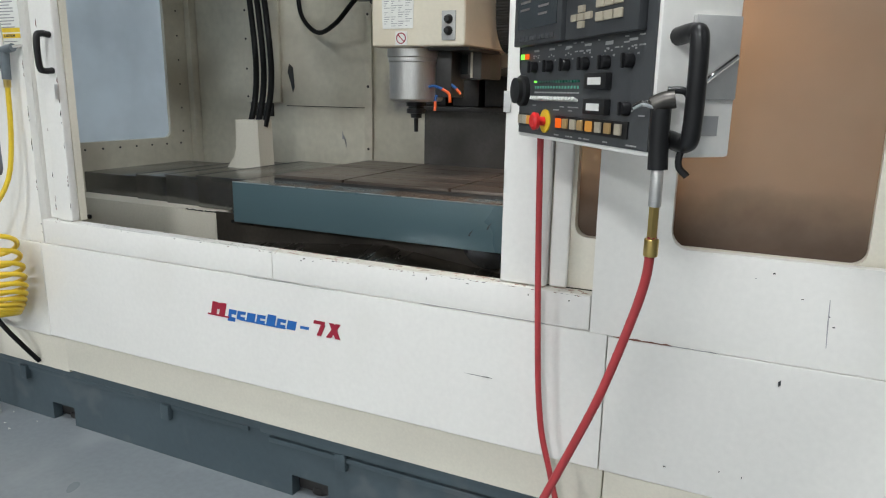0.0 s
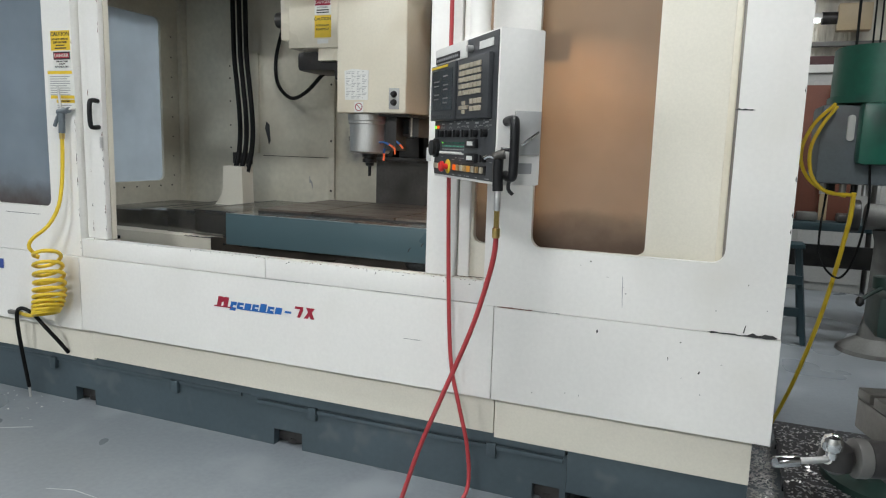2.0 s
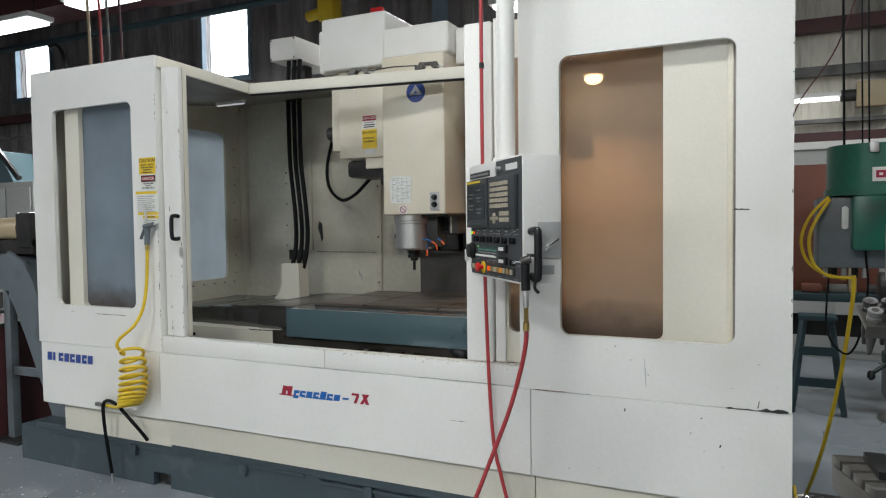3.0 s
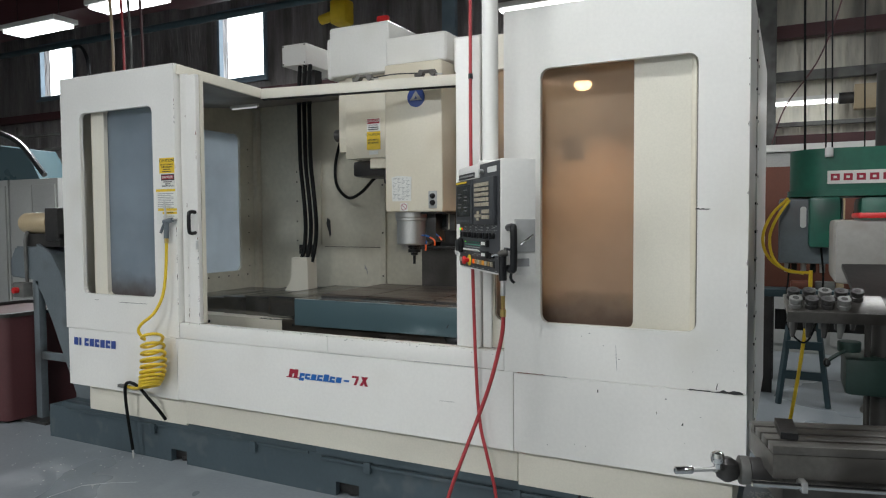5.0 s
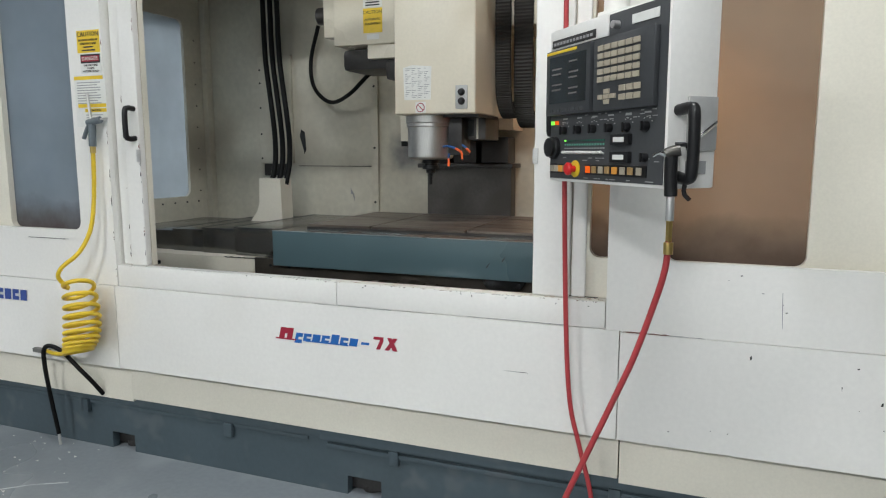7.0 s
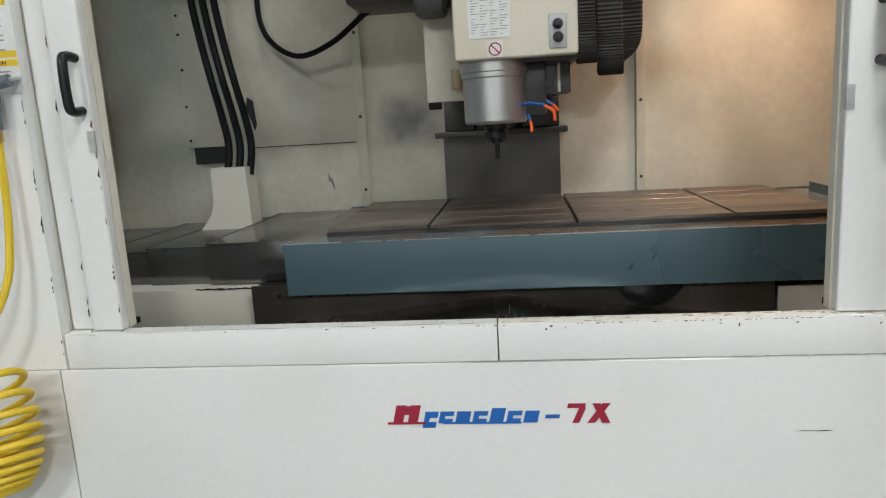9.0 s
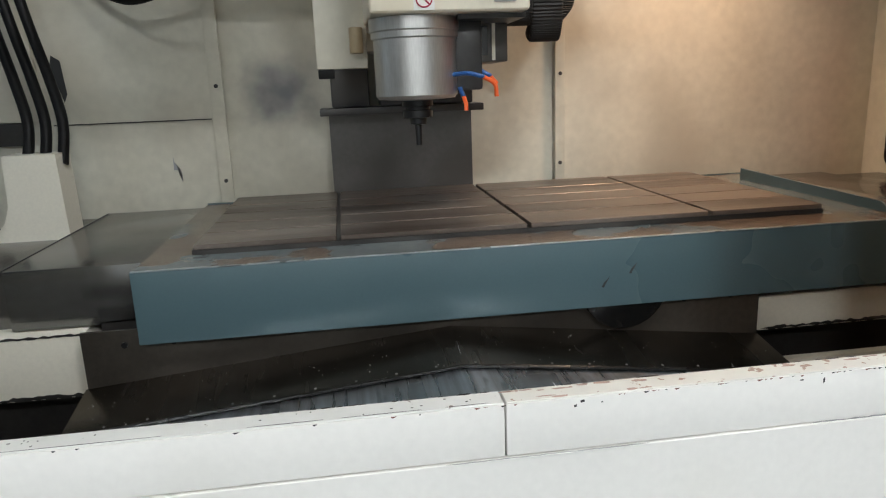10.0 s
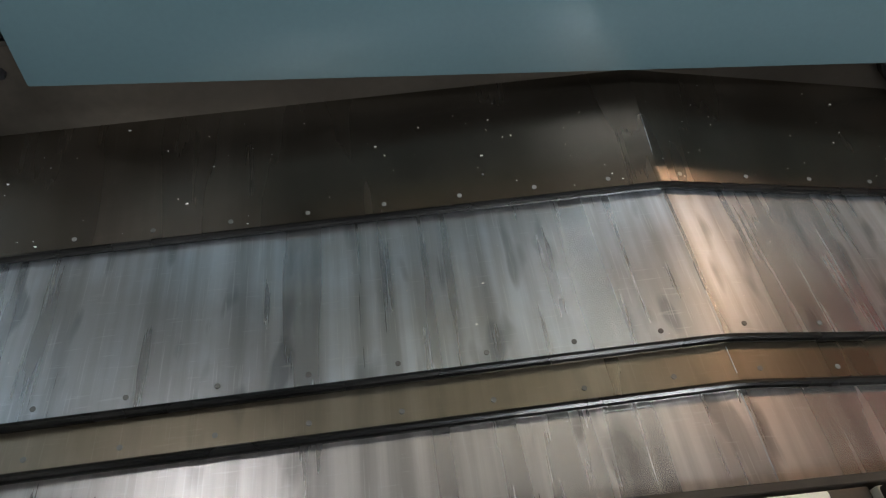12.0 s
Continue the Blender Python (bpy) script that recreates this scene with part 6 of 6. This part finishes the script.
part("rod_bracket", boxed(0.06, 0.075, -0.031, 0.018, 0.922, 0.950, 0.003), STEEL, ml)
part("stop_block", prism(bm_new(), [(0.035, 0.06), (0.075, 0.05), (0.105, 0.19), (0.06, 0.20)], 1.0305, 1.048, axis="z"), BLACK, ml, "small black clamp on the table")
part("knee", boxed(0.62, 1.15, 0.0, 0.60, 0.25, 0.859, 0.02), MILLGREEN, ml)
part("column", boxed(0.85, 1.45, 0.45, 1.0, 0.0, 1.36, 0.03), MILLGREEN, ml)
hb = part("head_block", boxed(2.480, 2.95, -0.40, 0.0, 1.375, 1.60, 0.02), HEADGREY, ml, "worn grey mill head")
hb.matrix_basis = ml.matrix_basis.inverted()
hb = part("head_trim", boxed(2.55, 2.95, -0.402, -0.1, 1.605, 1.625, 0.006), REDPLASTIC, ml)
hb.matrix_basis = ml.matrix_basis.inverted()
part("lever", tube(bm_new(), [(0.05, 0.05, 0.90), (0.02, 0.02, 0.84), (0.0, 0.0, 0.79)], 0.008, 8, 4), DARKMETAL, ml)
tr2 = thing("tool_rack", label="steel rack with two rows of worn tool holders", category="tool rack")
tr2.matrix_basis = pose(2.335, -0.83, 1.322, 24, 0, 8) @ Matrix.Diagonal((0.88, 0.88, 0.88, 1)) @ Matrix.Translation((0, 0, -1.335))
part("rack_plate", boxed(0.0, 0.31, 0.0, 0.12, 1.318, 1.338, 0.004), MILLIRON, tr2)
part("rack_lip", boxed(0.0, 0.31, -0.006, -0.0005, 1.295, 1.338, 0.002), MILLIRON, tr2)
part("rack_arm", boxed(0.24, 0.40, 0.10, 0.40, 1.30, 1.317), DARKMETAL, tr2)
for r in range(2):
    for k in range(5):
        if r == 0 and k == 4:
            continue
        x, y = 0.028 + 0.050 * k, 0.030 + 0.058 * r
        bm = lathe(bm_new(), (x, y, 0), [(0.007, 1.215), (0.013, 1.26), (0.0165, 1.3175), (0.0165, 1.3385), (0.021, 1.339), (0.021, 1.352), (0.018, 1.354), (0.018, 1.360), (0.021, 1.362), (0.021, 1.374), (0.010, 1.3745), (0.010, 1.366)], 20)
        part("tool_holder", bm, DARKMETAL if (k + r) % 3 else GREYCAST, tr2)
        # flat dark disc paints the shaded hollow of the bore
        part("holder_bore", cyl(bm_new(), (x, y, 1.3748), (x, y, 1.3756), 0.0105, seg=16), VOID, tr2)

# ---- far side of the hall, to the right ----
b = thing("wooden_board", label="reddish brown board standing behind the bench", category="board")
part("sheet", boxed(2.10, 2.95, 3.98, 4.02, 0.96, 2.08, 0.004), RUST, b)
part("batten", boxed(2.72, 2.78, 3.93, 3.979, 0.96, 2.07, 0.004), TAN, b)
wb = thing("work_bench", label="dark steel work bench with a thick top", category="bench")
part("top", boxed(2.05, 3.6, 3.75, 4.5, 0.89, 0.955, 0.006), TEAL, wb)
for x in (2.14, 3.5):
    for y in (3.82, 4.42):
        part("leg", boxed(x - 0.07, x + 0.07, y - 0.04, y + 0.04, 0.0, 0.889), DARKMETAL, wb)
part("rail", boxed(2.22, 3.42, 4.40, 4.44, 0.5, 0.7), DARKMETAL, wb)
for x, m in ((2.35, RUST), (2.55, GREYCAST), (2.85, DARKMETAL)):
    t = thing("bench_tool", label="small shop tool lying on the bench", category="tool", group="bench tools")
    part("body", boxed(x, x + 0.16, 3.85, 4.0 - 0.03, 0.956, 1.03, 0.02), m, t)
sh = thing("steel_stand", label="teal-grey steel stand with splayed legs", category="stand")
for sx in (-1, 1):
    for sy in (-1, 1):
        bm = bm_new()
        tube(bm, [(2.46 + sx * 0.10, 3.55 + sy * 0.08, 0.78), (2.46 + sx * 0.19, 3.55 + sy * 0.16, 0.0)], 0.026, 4, 1, smooth=False)
        part("leg", bm, TEAL, sh)
part("tray", boxed(2.32, 2.60, 3.43, 3.67, 0.765, 0.80, 0.004), TEAL, sh)
for z in (0.22, 0.48):
    part("brace", boxed(2.32 - (0.48 - z) * 0.1, 2.60 + (0.48 - z) * 0.1, 3.41, 3.44, z, z + 0.07), TEAL, sh)
gr = thing("pedestal_grinder", label="grey cast pedestal grinder on a flared base", category="grinder")
part("pedestal", lathe(bm_new(), (3.14, 4.0 - 0.55, 0), [(0.26, 0), (0.25, 0.03), (0.12, 0.12), (0.085, 0.3), (0.075, 0.85), (0.10, 0.95)], 32), GREYCAST, gr)
part("motor", cyl(bm_new(), (2.98, 3.45, 1.05), (3.30, 3.45, 1.05), 0.10, seg=28, bevel=0.015), GREYCAST, gr)
for x in (2.88, 3.34):
    part("wheel_guard", cyl(bm_new(), (x, 3.45, 1.05), (x + 0.06, 3.45, 1.05), 0.125, seg=28, bevel=0.01), DARKMETAL, gr)
tl = thing("tube_lamp", label="long lit fluorescent lamp on the far wall", category="lamp")
part("housing", boxed(1.2, 2.86, 6.62, 6.74, 3.07, 3.12, 0.004), WHITE, tl)
part("tube", cyl(bm_new(), (1.25, 6.66, 3.04), (2.84, 6.66, 3.04), 0.02, seg=12), LAMPGLOW, tl)
eb = thing("switch_box", label="tan electrical box on the far wall", category="electrical box")
part("body", boxed(3.02, 3.36, 6.6, 6.77, 2.92, 3.22, 0.01), TAN, eb)
part("motor_cap", cyl(bm_new(), (2.86, 6.68, 3.07), (3.018, 6.68, 3.07), 0.07, seg=18), DARKMETAL, eb)
for z, h in ((3.36, 0.12), (2.78, 0.05)):
    structure("trim_rail", boxed(2.0, 11.9, 6.82, 6.94, z, z + h), GREYCAST, "grey steel wall rail")
structure("trim_post", boxed(1.9, 2.16, 6.6, 6.77, 0, 5.85), GREYCAST, "grey steel wall post")
for _k, (x, w) in enumerate(((2.05, 1.4), (3.5, 1.6), (5.2, 1.6))):
    cb = thing("wall_cabinet", label="long pale cabinet standing along the far wall", category="cabinet", group="far cabinets")
    part("body", boxed(x, x + w, 6.0, 6.55, 0.0, 2.38, 0.01), WALLMAT, cb)
    part("top", boxed(x - 0.02, x + w + 0.02, 5.96, 6.55, 2.385, 2.47, 0.006), WHITE, cb)
    for _j in range(2):
        part("door", boxed(x + 0.03 + _j * w / 2, x + w / 2 - 0.02 + _j * w / 2, 5.975, 5.998, 0.1, 2.3, 0.004), WALLMAT, cb)
for _k, (x, y, r) in enumerate(((2.40, 0.62, 0.0055), (2.50, 0.9, 0.004), (2.53, 0.92, 0.004), (2.68, 1.0, 0.0035))):
    hc = thing("hanging_cable", label="black cable hanging from the roof", category="cable", group="hanging cables")
    part("lead", tube(bm_new(), [(x, y, 5.85), (x + 0.02, y, 4.5), (x - 0.01, y, 3.0), (x, y, 1.93)], r, 8, 6), RUBBER, hc)
hc = thing("hanging_hose", label="thin red hose slung under the roof", category="hose")
part("lead", tube(bm_new(), [(3.0, 3.0, 5.88), (2.9, 3.0, 4.6), (2.75, 3.0, 3.6), (2.55, 3.0, 2.9), (2.3, 3.0, 2.5), (2.2, 3.0, 2.2)], 0.0055, 8, 6), MAROON, hc)

# ---- chip conveyor and the hall to the left ----
cv = thing("chip_conveyor", label="grey inclined chip conveyor with a motor at its head", category="conveyor")
bm = prism(bm_new(), [(-2.30, 0.02), (-2.30, 0.30), (-2.66, 0.95), (-2.76, 1.20), (-2.86, 1.34), (-3.02, 1.41), (-3.35, 1.41), (-3.42, 1.30), (-3.42, 1.16), (-3.12, 1.14), (-3.02, 1.02), (-2.90, 0.80), (-2.52, 0.02)], 0.30, 0.72, axis="y")
bmesh.ops.bevel(bm, geom=list(bm.edges), offset=0.012, segments=2, affect="EDGES")
part("trough", bm, LATHEGREY, cv, "grey sheet metal trough")
part("side_flange", prism(bm_new(), [(-2.28, 0.30), (-2.64, 0.96), (-2.74, 1.22), (-2.85, 1.365), (-3.02, 1.435), (-3.02, 1.40), (-2.87, 1.33), (-2.77, 1.19), (-2.67, 0.94), (-2.31, 0.28)], 0.27, 0.298), LATHEGREY, cv)
part("motor", cyl(bm_new(), (-3.30, 0.38, 1.60), (-2.96, 0.38, 1.60), 0.085, seg=24, bevel=0.012), TAN, cv, "tan gear motor")
part("gearbox", boxed(-2.96, -2.80, 0.30, 0.50, 1.46, 1.72, 0.015), DARKMETAL, cv)
part("motor_mount", boxed(-3.25, -2.80, 0.32, 0.62, 1.412, 1.515), DARKMETAL, cv)
for y in (0.33, 0.68):
    part("leg", boxed(-3.13, -3.06, y - 0.03, y + 0.03, 0.0, 1.14, 0.004), LATHEGREY, cv)
    part("brace", boxed(-3.06, -2.55, y - 0.015, y + 0.015, 0.50, 0.56), LATHEGREY, cv)
part("foot_plate", boxed(-3.3, -2.9, 0.22, 0.8, 0.0, 0.02), DARKMETAL, cv)
part("stop_box", boxed(-3.30, -3.16, 0.24, 0.32, 1.00, 1.12, 0.008), GREYCAST, cv)
part("stop_button", cyl(bm_new(), (-3.23, 0.2395, 1.06), (-3.23, 0.20, 1.06), 0.025, seg=18, bevel=0.004), REDPLASTIC, cv, "red emergency stop button")
part("conduit", tube(bm_new(), [(-3.2, 0.3, 1.12), (-3.18, 0.28, 1.3), (-3.2, 0.3, 1.5), (-3.22, 0.36, 1.53)], 0.014, 8, 6), GREYCAST, cv)
dr = thing("chip_bin", label="dark steel chip bin under the conveyor head", category="bin")
part("shell", prism(bm_new(), rounded(-4.1, -3.2, 0.1, 0.9, 0.06), 0.02, 0.85, axis="z"), MAROON, dr)
part("rim", prism(bm_new(), rounded(-4.12, -3.18, 0.08, 0.92, 0.07), 0.852, 0.88, [rounded(-4.06, -3.24, 0.14, 0.86, 0.05)], axis="z"), DARKMETAL, dr)
for x in (-4.0, -3.3):
    part("caster", cyl(bm_new(), (x, 0.48, 0.0), (x, 0.48, 0.019), 0.05, seg=14), BLACK, dr)
for _k, x in enumerate((-8.6, -7.5)):
    cb = thing("tall_cabinet", label="pale grey storage cabinet against the far wall", category="cabinet", group="left cabinets")
    part("body", boxed(x, x + 1.05, 2.8, 3.4, 0, 2.2, 0.01), WALLMAT, cb)
    part("door", boxed(x + 0.03, x + 0.52, 2.775, 2.798, 0.1, 2.12, 0.004), WALLMAT, cb)
    part("door", boxed(x + 0.54, x + 1.02, 2.775, 2.798, 0.1, 2.12, 0.004), WALLMAT, cb)
hp = thing("sheet_hopper", label="blue-grey sheet metal hopper on the cabinet", category="hopper")
part("shell", prism(bm_new(), [(-8.2, 2.2), (-6.9, 2.2), (-7.2, 2.62), (-8.2, 2.75)], 2.85, 3.3), TRAY, hp)
part("strap", tube(bm_new(), [(-8.0, 2.82, 2.95), (-7.3, 2.82, 2.72), (-6.75, 2.82, 2.25)], 0.04, 8, 4), BLACK, hp)
rk = thing("pipe_rack", label="pale steel pipe rack on the far wall", category="rack")
for z in (2.75, 3.05, 3.35):
    part("shelf_bar", boxed(-12.5, -8.0, 5.8, 5.88, z, z + 0.05), GREYCAST, rk)
for x in (-12.3, -10.4, -8.4):
    part("upright", boxed(x, x + 0.08, 5.89, 5.97, 0, 3.6), GREYCAST, rk)
for _k, (x, r, m) in enumerate(((-4.32, 0.016, TAN), (-4.15, 0.014, REDHOSE), (-4.04, 0.014, GREYCAST), (-3.86, 0.014, MAROON))):
    hc = thing("hanging_hose", label="air hose hanging straight down from the roof", category="hose", group="hanging hoses")
    part("lead", tube(bm_new(), [(x, 2.0, 5.85), (x - 0.02, 2.0, 4.6), (x + 0.05, 2.0, 3.4), (x + 0.03, 2.0, 1.6)], r, 8, 6), m, hc)
structure("trim_duct", boxed(-15.9, -2.6, 4.3, 5.0, 5.05, 5.6), MAROON, "dark roof duct running along the hall")
hk = thing("lifting_hook", label="yellow hoist trolley hung under the roof", category="hoist")
part("body", boxed(-3.78, -3.50, 5.3, 5.55, 4.50, 4.86, 0.05), YELLOW, hk)
part("drum", cyl(bm_new(), (-4.02, 5.42, 4.62), (-3.78, 5.42, 4.66), 0.075, seg=20, bevel=0.015), YELLOW, hk)
part("hanger", boxed(-3.68, -3.60, 5.38, 5.46, 4.84, 5.22), DARKMETAL, hk)
part("track", boxed(-7.0, 2.0, 5.35, 5.5, 5.21, 5.90), MAROON, hk)
structure("trim_post_2", boxed(-2.52, -2.30, 6.5, 6.6, 0, 5.88), WINDOWFRAME, "pale blue-grey steel wall post")
structure("trim_pipe", cyl(bm_new(), (-15.9, 5.0, 4.79), (-2.6, 5.0, 4.79), 0.055, seg=20), TEAL, "dark painted pipe running along the hall")
hc = thing("hanging_hose", label="thick black hose drooping from the roof pipe", category="hose")
part("lead", tube(bm_new(), [(-9.15, 5.0, 4.72), (-8.92, 4.98, 4.70), (-8.74, 4.96, 4.52), (-8.66, 4.95, 4.2), (-8.64, 4.95, 3.2), (-8.66, 4.95, 2.2)], 0.032, 10, 6), BLACK, hc)
